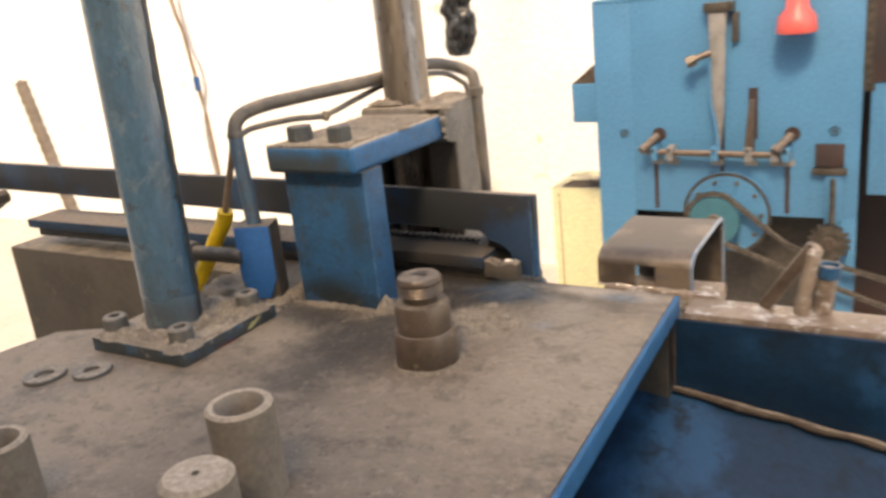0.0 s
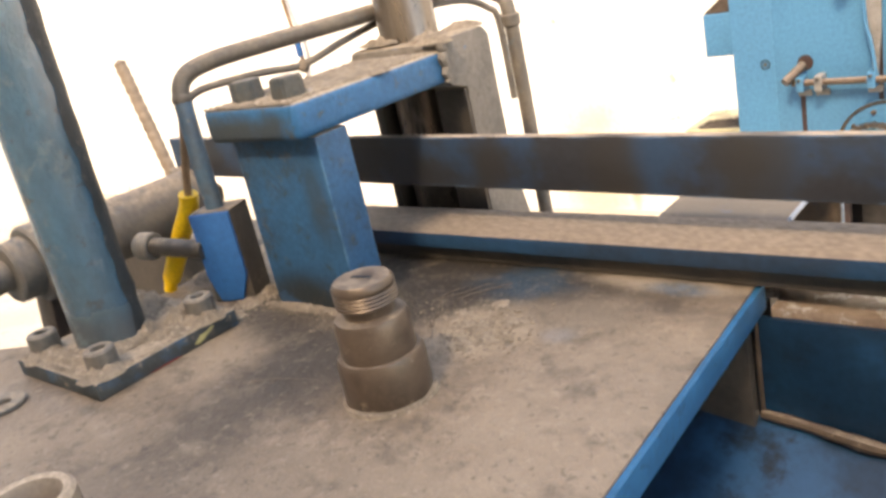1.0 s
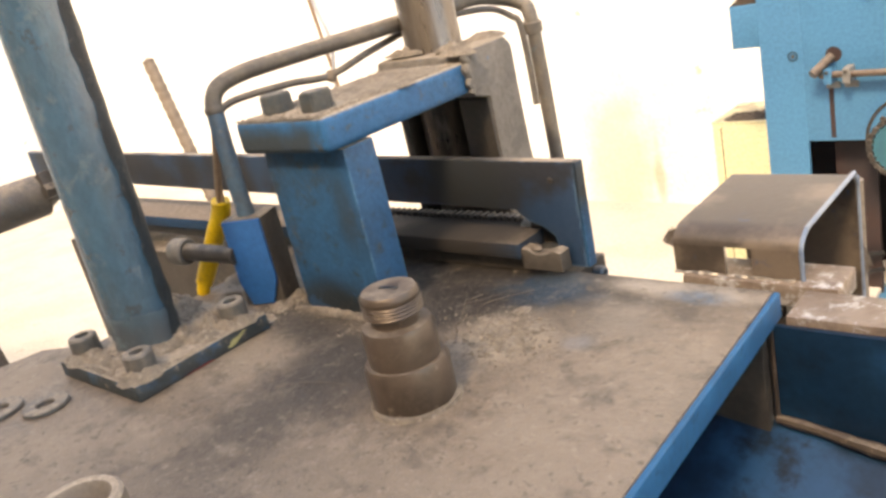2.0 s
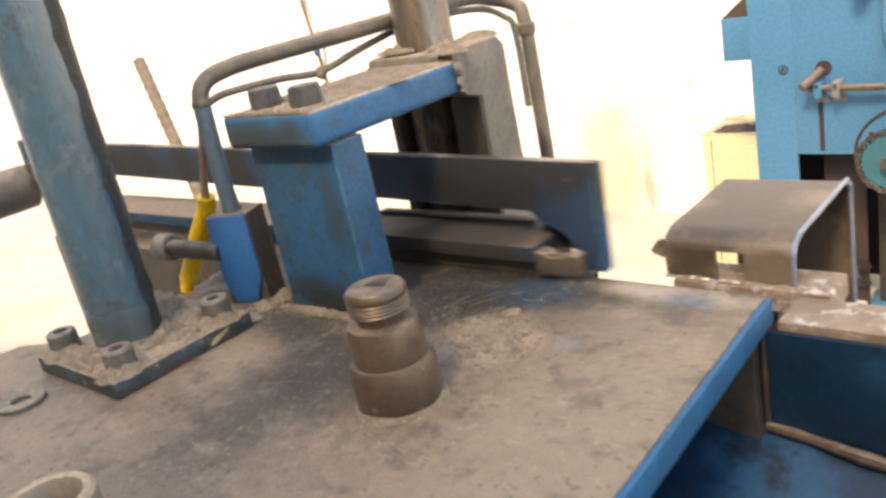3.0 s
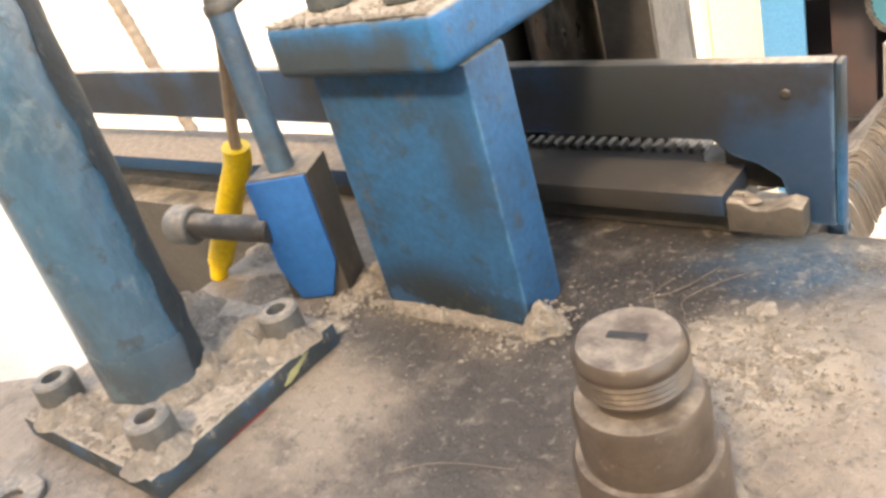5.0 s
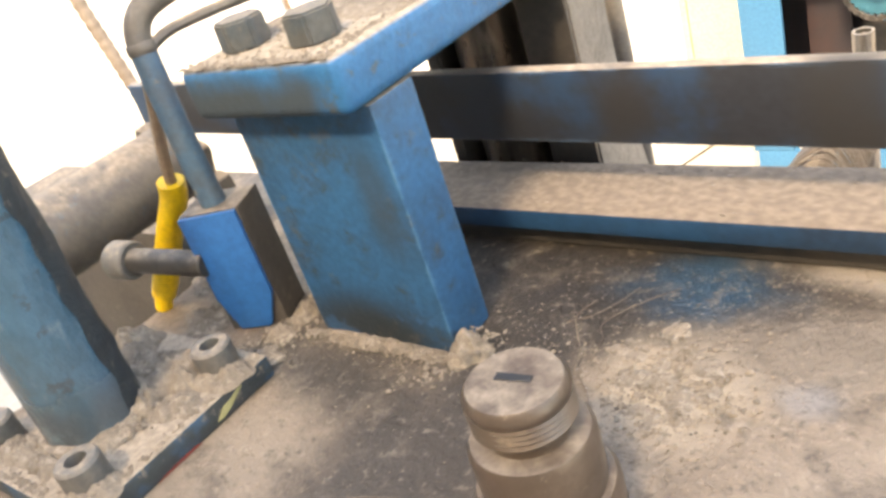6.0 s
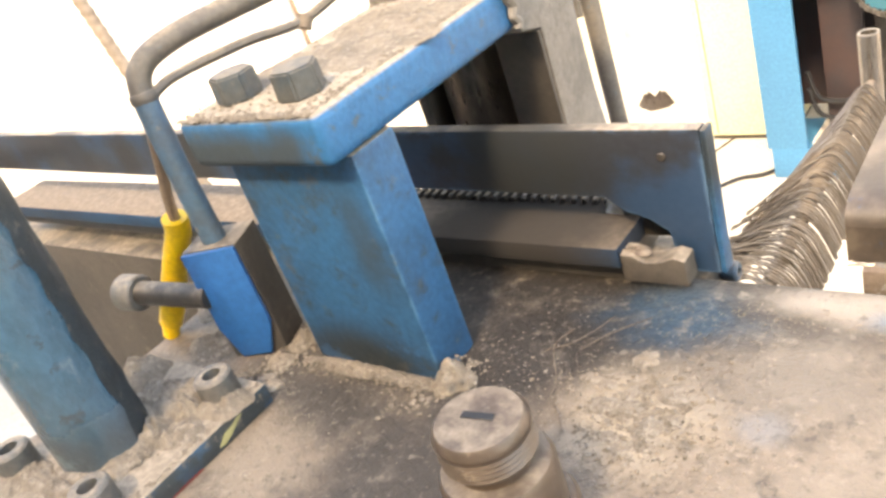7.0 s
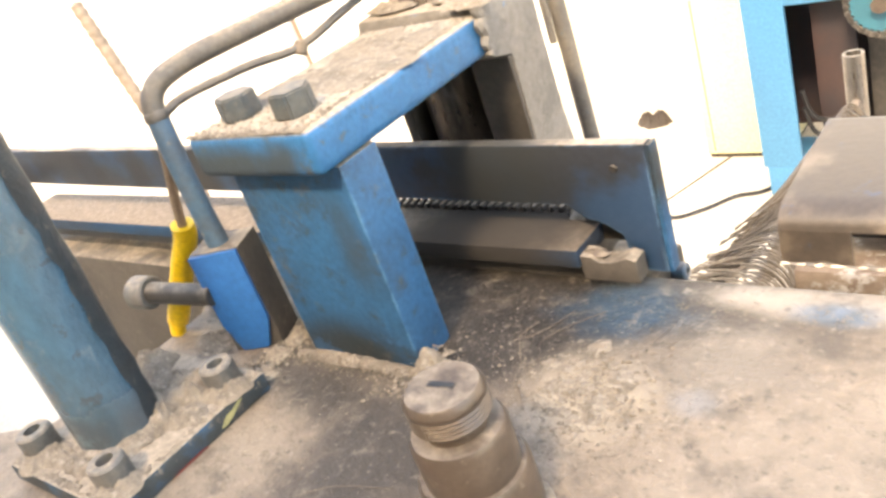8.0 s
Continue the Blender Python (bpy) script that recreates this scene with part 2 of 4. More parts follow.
def spots_on(m, spots, scale=28, upright=False):
    """Patches of their own shape on a surface, stains and painted shading alike: (x, y, rx, ry, colour, strength,
    roughness).
    """
    n, l = m.node_tree.nodes, m.node_tree.links
    bs = n["Principled BSDF"]
    tc, ns = n.new("ShaderNodeTexCoord"), n.new("ShaderNodeTexNoise")
    ns.inputs["Scale"].default_value, ns.inputs["Detail"].default_value = scale, 7
    l.new(tc.outputs["Object"], ns.inputs["Vector"])
    for x, y, rx, ry, colour, strength, rough in spots:
        mp = n.new("ShaderNodeMapping")
        mp.inputs["Location"].default_value = (-x / rx, 0, -y / ry) if upright else (-x / rx, -y / ry, 0)
        mp.inputs["Scale"].default_value = (1 / rx, 0, 1 / ry) if upright else (1 / rx, 1 / ry, 0)
        l.new(tc.outputs["Object"], mp.inputs[0])
        ln = n.new("ShaderNodeVectorMath")
        ln.operation = 'LENGTH'
        l.new(mp.outputs[0], ln.inputs[0])
        ad = n.new("ShaderNodeMath")
        ad.operation = 'MULTIPLY_ADD'
        ad.inputs[1].default_value = 0.85
        l.new(ns.outputs["Fac"], ad.inputs[0])
        l.new(ln.outputs["Value"], ad.inputs[2])
        rm = n.new("ShaderNodeMapRange")
        rm.interpolation_type = 'SMOOTHSTEP'
        rm.inputs[1].default_value, rm.inputs[2].default_value, rm.inputs[3].default_value, rm.inputs[4].default_value = 0.72, 1.5, strength, 0
        l.new(ad.outputs[0], rm.inputs[0])
        mx = n.new("ShaderNodeMix")
        mx.data_type = 'RGBA'
        old = bs.inputs["Base Color"].links[0].from_socket
        l.new(rm.outputs[0], mx.inputs[0])
        l.new(old, mx.inputs[6])
        mx.inputs[7].default_value = (*colour, 1)
        l.new(mx.outputs[2], bs.inputs["Base Color"])
        mr = n.new("ShaderNodeMix")
        oldr = bs.inputs["Roughness"].links[0].from_socket
        l.new(rm.outputs[0], mr.inputs[0])
        l.new(oldr, mr.inputs[2])
        mr.inputs[3].default_value = rough
        l.new(mr.outputs[0], bs.inputs["Roughness"])


spots_on(WALL, [(-3.45, 0.35, 0.42, 0.9, (0.6, 0.52, 0.28), 0.6, 0.9), (-3.12, 0.2, 0.06, 0.35, (0.35, 0.25, 0.15), 0.5, 0.9)], 5, True)
# nearly black round the post's foot, a weaker dark patch higher up
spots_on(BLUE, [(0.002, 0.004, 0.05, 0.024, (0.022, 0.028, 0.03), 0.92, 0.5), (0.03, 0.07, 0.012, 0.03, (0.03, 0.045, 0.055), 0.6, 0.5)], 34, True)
# long strip: the pole's dim left edge, shading put into the paint
# second patch: darker towards the pole's foot
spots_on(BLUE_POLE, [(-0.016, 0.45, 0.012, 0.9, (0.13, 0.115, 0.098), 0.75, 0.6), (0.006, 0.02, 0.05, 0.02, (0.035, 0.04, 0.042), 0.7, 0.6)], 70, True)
# front face dimmed in the paint so the right side reads as lit
spots_on(BLUE_CAP, [(-0.016, 0.113, 0.052, 0.016, (0.042, 0.054, 0.060), 0.95, 0.7), (0.020, 0.113, 0.020, 0.016, (0.042, 0.054, 0.060), 0.9, 0.7)], 60, True)
spots_on(BLUE_RACK, [(0.25, 0.0, 0.085, 3.0, (0.026, 0.022, 0.019), 0.97, 0.85)], 22)
spots_on(BLUE_BAR, [(-0.088, 0.0, 0.050, 0.2, (0.024, 0.026, 0.026), 0.92, 0.45), (-0.26, 0.0, 0.025, 0.05, (0.028, 0.028, 0.028), 0.8, 0.5), (-0.335, 0.0, 0.02, 0.06, (0.026, 0.025, 0.025), 0.9, 0.5), (-0.42, 0.0, 0.02, 0.03, (0.026, 0.025, 0.025), 0.85, 0.5), (-0.49, 0.0, 0.03, 0.05, (0.026, 0.025, 0.025), 0.8, 0.5), (-0.62, 0.0, 0.04, 0.1, (0.03, 0.026, 0.022), 0.7, 0.5)], 22, True)
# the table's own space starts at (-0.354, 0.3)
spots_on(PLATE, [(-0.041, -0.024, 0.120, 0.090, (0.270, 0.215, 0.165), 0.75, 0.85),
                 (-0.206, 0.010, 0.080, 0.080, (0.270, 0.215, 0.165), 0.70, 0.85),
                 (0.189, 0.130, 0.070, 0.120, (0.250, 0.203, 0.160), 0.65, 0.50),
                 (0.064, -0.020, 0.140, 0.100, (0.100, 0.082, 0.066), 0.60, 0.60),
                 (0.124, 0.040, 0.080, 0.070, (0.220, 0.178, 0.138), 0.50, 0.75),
                 # much darker patches round the post and along the bar
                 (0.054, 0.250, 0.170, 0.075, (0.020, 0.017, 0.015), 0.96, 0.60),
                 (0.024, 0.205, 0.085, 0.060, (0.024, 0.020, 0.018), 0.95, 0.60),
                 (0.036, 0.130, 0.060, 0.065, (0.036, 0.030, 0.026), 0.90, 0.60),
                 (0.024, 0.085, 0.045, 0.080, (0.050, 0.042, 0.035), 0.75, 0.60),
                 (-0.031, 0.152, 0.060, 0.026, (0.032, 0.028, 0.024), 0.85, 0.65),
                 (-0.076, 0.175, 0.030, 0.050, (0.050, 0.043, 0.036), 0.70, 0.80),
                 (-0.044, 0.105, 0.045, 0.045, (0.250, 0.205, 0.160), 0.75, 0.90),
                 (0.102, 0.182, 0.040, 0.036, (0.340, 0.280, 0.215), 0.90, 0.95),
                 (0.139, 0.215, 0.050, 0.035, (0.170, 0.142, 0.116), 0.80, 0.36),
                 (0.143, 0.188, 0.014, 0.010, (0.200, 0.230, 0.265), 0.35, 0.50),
                 # pale streak along the rear edge: grazing glare put into the colour
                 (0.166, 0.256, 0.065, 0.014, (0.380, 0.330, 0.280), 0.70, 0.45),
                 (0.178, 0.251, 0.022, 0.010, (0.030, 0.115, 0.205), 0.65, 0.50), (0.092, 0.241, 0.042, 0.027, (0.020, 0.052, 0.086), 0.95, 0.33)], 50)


def flecks_on(m, layers):
    """Small flecks scattered over a surface: (scale, from, to, colour, strength)."""
    n, l = m.node_tree.nodes, m.node_tree.links
    bs = n["Principled BSDF"]
    tc = n.new("ShaderNodeTexCoord")
    for k, (scale, x0, x1, colour, strength) in enumerate(layers):
        mp, ns, rm, mx = n.new("ShaderNodeMapping"), n.new("ShaderNodeTexNoise"), n.new("ShaderNodeMapRange"), n.new("ShaderNodeMix")
        mp.inputs["Location"].default_value = (3.1 * k, 1.7 * k, 0)
        l.new(tc.outputs["Object"], mp.inputs[0])
        ns.inputs["Scale"].default_value, ns.inputs["Detail"].default_value, ns.inputs["Roughness"].default_value = scale, 5, 0.65
        l.new(mp.outputs[0], ns.inputs["Vector"])
        rm.interpolation_type = 'SMOOTHSTEP'
        rm.inputs[1].default_value, rm.inputs[2].default_value, rm.inputs[4].default_value = x0, x1, strength
        l.new(ns.outputs["Fac"], rm.inputs[0])
        mx.data_type = 'RGBA'
        l.new(rm.outputs[0], mx.inputs[0])
        l.new(bs.inputs["Base Color"].links[0].from_socket, mx.inputs[6])
        mx.inputs[7].default_value = (*colour, 1)
        l.new(mx.outputs[2], bs.inputs["Base Color"])


flecks_on(PLATE, [(36, 0.50, 0.68, (0.045, 0.037, 0.031), 0.55), (60, 0.50, 0.78, (0.30, 0.25, 0.20), 0.4), (230, 0.56, 0.70, (0.34, 0.285, 0.23), 0.4), (190, 0.58, 0.66, (0.04, 0.034, 0.028), 0.5)])
flecks_on(BLUE, [(60, 0.60, 0.70, (0.10, 0.095, 0.085), 0.5), (30, 0.60, 0.66, (0.03, 0.12, 0.26), 0.5)])
flecks_on(BLUE_POLE, [(45, 0.57, 0.66, (0.10, 0.16, 0.19), 0.6), (80, 0.59, 0.66, (0.035, 0.04, 0.045), 0.6)])

# ---- building helpers ----
ORIGIN = {}


def thing(name, x, y, z, label, category, group="", kind=""):
    ob = new(name)
    ob.empty_display_size = 0.02
    ob.location = (x, y, z)
    ORIGIN[ob.name] = Vector((x, y, z))
    return tagged(ob, label, category, group, kind)


def part(name, bm, material, parent=None, label="", smooth=True):
    """One mesh from a bmesh in world places, under a thing or a part."""
    at = ORIGIN[parent.name] if parent else Vector((0, 0, 0))
    bmesh.ops.translate(bm, verts=bm.verts, vec=-at)
    me = bpy.data.meshes.new(name)
    bm.to_mesh(me)
    bm.free()
    me.materials.append(material)
    if smooth:
        me.shade_smooth()
        me.set_sharp_from_angle(angle=radians(38))
    ob = new(name, me)
    ob.parent = parent
    ORIGIN[ob.name] = at
    return tagged(ob, label)


def solo(name, bm, material, label, category, group="", kind="", smooth=True):
    """A thing of one mesh, its origin at the middle of its base."""
    lo = [min(v.co[i] for v in bm.verts) for i in range(3)]
    hi = [max(v.co[i] for v in bm.verts) for i in range(3)]
    at = Vector(((lo[0] + hi[0]) / 2, (lo[1] + hi[1]) / 2, lo[2]))
    bmesh.ops.translate(bm, verts=bm.verts, vec=-at)
    ob = part(name, bm, material, None, "", smooth)
    ob.location = at
    ORIGIN[ob.name] = at
    return tagged(ob, label, category, group, kind)


def box(x0, x1, y0, y1, z0, z1, bevel=0.0015, seg=2, bm=None, m=None):
    """A box with rounded edges."""
    t = bmesh.new()
    bmesh.ops.create_cube(t, size=1)
    for v in t.verts:
        v.co = Vector((x0 + (v.co.x + .5) * (x1 - x0), y0 + (v.co.y + .5) * (y1 - y0), z0 + (v.co.z + .5) * (z1 - z0)))
    if bevel:
        bmesh.ops.bevel(t, geom=t.edges[:], offset=bevel, segments=seg, profile=0.6, affect='EDGES')
    if m:
        bmesh.ops.transform(t, matrix=m, verts=t.verts)
    return join(bm, t)


def join(bm, t):
    if bm is None:
        return t
    me = bpy.data.meshes.new("joined")
    t.to_mesh(me)
    t.free()
    bm.from_mesh(me)
    bpy.data.meshes.remove(me)
    return bm


def axis(p, q):
    p, q = Vector(p), Vector(q)
    return Matrix.Translation(p) @ (q - p).to_track_quat('Z', 'Y').to_matrix().to_4x4(), (q - p).length


def lathe(profile, p, q=None, seg=32, bm=None):
    """A turned body: rows of (radius, height along the axis from p towards q)."""
    t = bmesh.new()
    m, _ = axis(p, q) if q is not None else (Matrix.Translation(p), 0)
    rings = []
    for r, h in profile:
        if r < 1e-6:
            rings.append([t.verts.new(m @ Vector((0, 0, h)))])
        else:
            rings.append([t.verts.new(m @ Vector((r * math.cos(k * math.tau / seg), r * math.sin(k * math.tau / seg), h))) for k in range(seg)])
    for a, b in zip(rings, rings[1:]):
        for k in range(seg):
            j = (k + 1) % seg
            f = [a[k % len(a)], a[j % len(a)], b[j % len(b)], b[k % len(b)]]
            f = [v for i, v in enumerate(f) if v not in f[:i]]
            if len(f) > 2:
                t.faces.new(f)
    bmesh.ops.recalc_face_normals(t, faces=t.faces)
    return join(bm, t)


def rod(p, q, r, seg=20, b=0.0008, bm=None):
    L = (Vector(q) - Vector(p)).length
    b = min(b, r * .4, L * .4)
    return lathe([(0, 0), (r - b, 0), (r, b), (r, L - b), (r - b, L), (0, L)], p, q, seg, bm)


def ring(p, q, r, ri, seg=28, b=0.0006, bm=None):
    L = (Vector(q) - Vector(p)).length
    return lathe([(ri, 0), (r - b, 0), (r, b), (r, L - b), (r - b, L), (ri + b, L), (ri, L - b), (ri, 0)], p, q, seg, bm)


def sweep(points, r, seg=10, smooth=6, bm=None, wob=0.0):
    """A round tube along a smoothed line of points."""
    pts = [Vector(p) for p in points]
    line = []
    for i in range(len(pts) - 1):
        p0, p1, p2, p3 = pts[max(i - 1, 0)], pts[i], pts[i + 1], pts[min(i + 2, len(pts) - 1)]
        for k in range(smooth):
            u = k / smooth
            line.append(0.5 * (2 * p1 + (p2 - p0) * u + (2 * p0 - 5 * p1 + 4 * p2 - p3) * u * u + (3 * p1 - p0 - 3 * p2 + p3) * u ** 3))
    line.append(pts[-1])
    t = bmesh.new()
    rings, side = [], None
    for i, c in enumerate(line):
        d = (line[min(i + 1, len(line) - 1)] - line[max(i - 1, 0)]).normalized()
        if side is None:
            side = d.orthogonal().normalized()
        side = (side - d * side.dot(d)).normalized()
        up = d.cross(side)
        rr = r * (1 + wob * noise.noise(c * 90))
        rings.append([t.verts.new(c + rr * (side * math.cos(k * math.tau / seg) + up * math.sin(k * math.tau / seg))) for k in range(seg)])
    for a, b in zip(rings, rings[1:]):
        for k in range(seg):
            t.faces.new((a[k], a[(k + 1) % seg], b[(k + 1) % seg], b[k]))
    t.faces.new(rings[0][::-1])
    t.faces.new(rings[-1])
    bmesh.ops.recalc_face_normals(t, faces=t.faces)
    return join(bm, t)


def prism(outline, x0, x1, plane="x", bevel=0.0):
    """A flat outline given thickness: plane 'x' takes (y, z), 'y' takes (x, z), 'z' takes (x, y)."""
    t = bmesh.new()
    put = {"x": lambda a, b, d: (d, a, b), "y": lambda a, b, d: (a, d, b), "z": lambda a, b, d: (a, b, d)}[plane]
    v0 = [t.verts.new(put(a, b, x0)) for a, b in outline]
    v1 = [t.verts.new(put(a, b, x1)) for a, b in outline]
    n = len(outline)
    t.faces.new(v0)
    t.faces.new(v1[::-1])
    for k in range(n):
        t.faces.new((v0[k], v1[k], v1[(k + 1) % n], v0[(k + 1) % n]))
    bmesh.ops.recalc_face_normals(t, faces=t.faces)
    if bevel:
        bmesh.ops.bevel(t, geom=t.edges[:], offset=bevel, segments=2, profile=0.6, affect='EDGES')
    return t


def crumbs(spots, rmin, rmax, seed):
    """Small uneven grains at spots (x, y, z)."""
    rnd = random.Random(seed)
    verts, faces = [], []
    for x, y, z in spots:
        r = rnd.uniform(rmin, rmax)
        o = len(verts)
        for dx, dy, dz in ((1, 0, 0), (0, 1, 0), (-1, 0, 0), (0, -1, 0), (0, 0, 1), (0, 0, -.6)):
            verts.append((x + r * (dx * rnd.uniform(.5, 1.6) + rnd.uniform(-.3, .3)), y + r * (dy * rnd.uniform(.5, 1.6)), z + r * dz * rnd.uniform(.4, 1.1)))
        for k in range(4):
            faces += [(o + k, o + (k + 1) % 4, o + 4), (o + (k + 1) % 4, o + k, o + 5)]
    t = bmesh.new()
    me = bpy.data.meshes.new("grains")
    me.from_pydata(verts, [], faces)
    t.from_mesh(me)
    bpy.data.meshes.remove(me)
    return t


def heap(x, y, z, rx, ry, h, seed, rings=9, seg=30):
    """A low uneven mound of dirt."""
    t = bmesh.new()
    prev, top = None, t.verts.new((x, y, z + h))
    loops = []
    for i in range(1, rings + 1):
        u = i / rings
        loops.append([])
        for k in range(seg):
            w = k * math.tau / seg
            n = 1 + 0.35 * noise.noise(Vector((math.cos(w) * 1.7, math.sin(w) * 1.7, seed * 3.1)))
            q = Vector((x + rx * u * math.cos(w), y + ry * u * math.sin(w), seed))
            hh = h * (1 - u * u) * (1 + .6 * noise.noise(q * 180) + .5 * noise.noise(q * 420))
            loops[-1].append(t.verts.new((x + rx * u * n * math.cos(w), y + ry * u * n * math.sin(w), z - .0005 + max(hh, 0))))
    for k in range(seg):
        t.faces.new((top, loops[0][k], loops[0][(k + 1) % seg]))
    for a, b in zip(loops, loops[1:]):
        for k in range(seg):
            t.faces.new((a[k], b[k], b[(k + 1) % seg], a[(k + 1) % seg]))
    bmesh.ops.recalc_face_normals(t, faces=t.faces)
    return t


# ---- the yard, and an added shed behind the camera ----
T = 2.055          # top of the machine table
tagged(part("ground", box(-14, 12, -8, 16, -0.2, 0.0, 0), CONCRETE, None, "", False), "pale worn concrete floor scattered with dirt", "floor", "", "structure")
tagged(part("wall_north", box(-14, 12, 5.9, 6.1, 0, 6.0, 0), WALL, None, "", False), "white lime-washed wall with flaking yellow patches", "wall", "", "structure")
# unseen wall, added to dim and bounce light from the south
tagged(part("wall_south", box(-14, 12, -6.2, -6.0, 0, 5.0, 0), SHED, None, "", False), "added unseen wall behind the camera", "wall", "", "structure")
# unseen wall, cut low to admit more sky light from the east
tagged(part("wall_east", box(9.0, 9.2, -6, 5.9, 0, 2.2, 0), SHED, None, "", False), "added unseen low wall, open above for sky light", "wall", "", "structure")
tagged(part("wall_west", box(-12.2, -12.0, -6, 5.9, 0, 5.0, 0), WALL, None, "", False), "white lime-washed wall", "wall", "", "structure")

# unseen roof, added to block direct sun on the table
tagged(part("shade_roof", box(-12, 9, -6, -2.0, 5.0, 5.12, 0), SHED, None, "", False), "added unseen roof that keeps the sun off the table", "roof", "", "structure")

# ---- the bending machine's table ----
table = thing("machine_table", -0.354, 0.3, 0, "dusty steel machine table with a chipped bright blue edge", "machine table")
outline = [(-0.60, 0.04), (-0.1142, 0.04), (-0.1413, 0.567), (-0.532, 0.567), (-0.532, 0.43), (-0.541, 0.386), (-0.578, 0.367), (-0.588, 0.33)]
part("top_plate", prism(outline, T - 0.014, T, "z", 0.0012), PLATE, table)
part("edge_strip", prism([(-0.1140, 0.04), (-0.1108, 0.04), (-0.1379, 0.567), (-0.1411, 0.567)], T - 0.0145, T - 0.0006, "z", 0.0008), EDGE, table, "bright blue painted plate edge")
part("bed", prism([(-0.58, 0.06), (-0.30, 0.06), (-0.30, 0.548), (-0.525, 0.548), (-0.525, 0.43), (-0.57, 0.36)], 1.25, T - 0.0142, "z", 0.002), BLUE_CHUTE, table)
part("bed_web", box(-0.2995, -0.1424, 0.549, 0.556, 1.25, T - 0.0142, 0.001), DARK, table, "dark web under the table")
part("pedestal", box(-0.62, -0.10, 0.0, 0.56, 0.0, 1.249, 0.006), BLUE_CHUTE, table)

# rear bed that carries the guide housing
bed = thing("rear_bed", -0.64, 0.68, 0, "dust-covered dark machine bed behind the table", "machine bed")
part("bed_block", box(-0.932, -0.5335, 0.550, 0.640, 1.7, 2.041, 0.003), BED, bed)
part("bed_block", box(-0.5330, -0.4305, 0.5685, 0.640, 1.7, 2.022, 0.003), BED, bed)
part("housing_base", box(-0.430, -0.3515, 0.602, 0.692, 1.7, 2.0218, 0.003), DARK, bed)
part("guide_rail", box(-0.351, -0.260, 0.5690, 0.600, 1.90, 2.0535, 0.002), DARK, bed)
part("rail_bolt", lathe([(0, 0), (.0042, 0), (.0046, .001), (.0046, .006), (.0036, .007), (.002, .007), (.002, .005), (0, .005)], (-0.2598, 0.586, 2.046), (-0.2, 0.586, 2.046), 20), PIPE_BLUE, bed, "blue bolt at the rail end")
part("bed_leg", box(-0.92, -0.87, 0.56, 0.63, 0, 1.699, 0.003), DARK, bed)
part("bed_leg", box(-0.41, -0.36, 0.615, 0.685, 0, 1.699, 0.003), DARK, bed)

# ---- trough at the table's side ----
tr = thing("chip_trough", 0.2, 0.5, 0, "oily dark blue sheet-metal trough beside the table", "trough")
FALL = 0.14
part("back_wall", prism([(-0.142, 2.040), (0.5, 2.040), (0.5, 1.985 - FALL * .642), (-0.142, 1.985)], 0.5565, 0.5600, "y", 0.0006), BLUE_CHUTE, tr)
part("flange", box(-0.134, 0.5, 0.5605, 0.592, 2.034, 2.0445, 0.0015), FLANGE, tr, "worn pale and rusty steel flange")
part("weld_seam", sweep([(-0.140 + i * 0.02, 0.553 + .001 * math.sin(i * 2.1), 1.987 - FALL * (i * .02 + .002) + .0008 * math.sin(i * 3.3)) for i in range(32)], 0.0032, 8, 3, None, 0.5), STEEL, tr, "dusty weld seam")
t = prism([(0.556, 1.9835), (0.20, 1.80), (0.20, 1.795), (0.556, 1.9785)], -0.299, 0.5, "x")
for v in t.verts:
    v.co.z -= FALL * (v.co.x + .142)
part("slope", t, BLUE_CHUTE, tr)
part("bare_corner", rod((-0.1395, 0.5545, 1.985), (-0.1395, 0.5545, 2.0385), 0.0012, 8), STEEL, tr, "thin bare edge at the corner")
part("front_wall", box(-0.134, 0.5, 0.190, 0.1995, 1.4, 1.86, 0.002), BLUE_CHUTE, tr)
part("stand", box(0.0, 0.45, 0.22, 0.54, 0.0, 1.70, 0.004), BLUE_CHUTE, tr)

# ---- post with its cap ----
post = thing("guide_post", -0.383, 0.49, T, "blue square steel guide post under a bolted cap plate", "guide post")
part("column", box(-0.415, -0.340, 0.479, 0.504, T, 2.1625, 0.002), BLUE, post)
cap = part("cap_plate", box(-0.4205, -0.3385, 0.468, 0.600, 2.163, 2.1835, 0.0045, 3), BLUE_CAP, post, "dust-covered blue cap plate")


def hex_bolt(x, y, z, turn, parent, r=0.0102, h=0.0115):
    t = bmesh.new()
    bmesh.ops.create_cone(t, cap_ends=True, segments=6, radius1=r, radius2=r * .97, depth=h, matrix=pose(x, y, z + h / 2, 0, 0, turn))
    bmesh.ops.bevel(t, geom=t.edges[:], offset=0.0009, segments=2, affect='EDGES')
    return part("hex_bolt", t, BOLT, parent)


for i, (x, y, a, b) in enumerate(((-0.375, 0.53, 0.035, 0.03), (-0.39, 0.57, 0.028, 0.024), (-0.36, 0.56, 0.016, 0.03), (-0.405, 0.515, 0.014, 0.02))):
    part("dirt", heap(x, y, 2.1835, a, b, 0.0028, 51 + i), DUST, post, "pale dust caked on the cap")
hex_bolt(-0.402, 0.490, 2.1835, 12, post)
hex_bolt(-0.3635, 0.489, 2.1835, 35, post)
rc = random.Random(31)
lip = [(rc.uniform(-0.421, -0.342), 0.4685 + abs(rc.gauss(0, .0035)), 2.1834) for i in range(330)]
lip += [(-0.342 - abs(rc.gauss(0, .003)), rc.uniform(0.47, 0.598), 2.1834) for i in range(420)]
lip += [(rc.uniform(-0.421, -0.342), rc.uniform(0.47, 0.598), 2.1836) for i in range(500)]
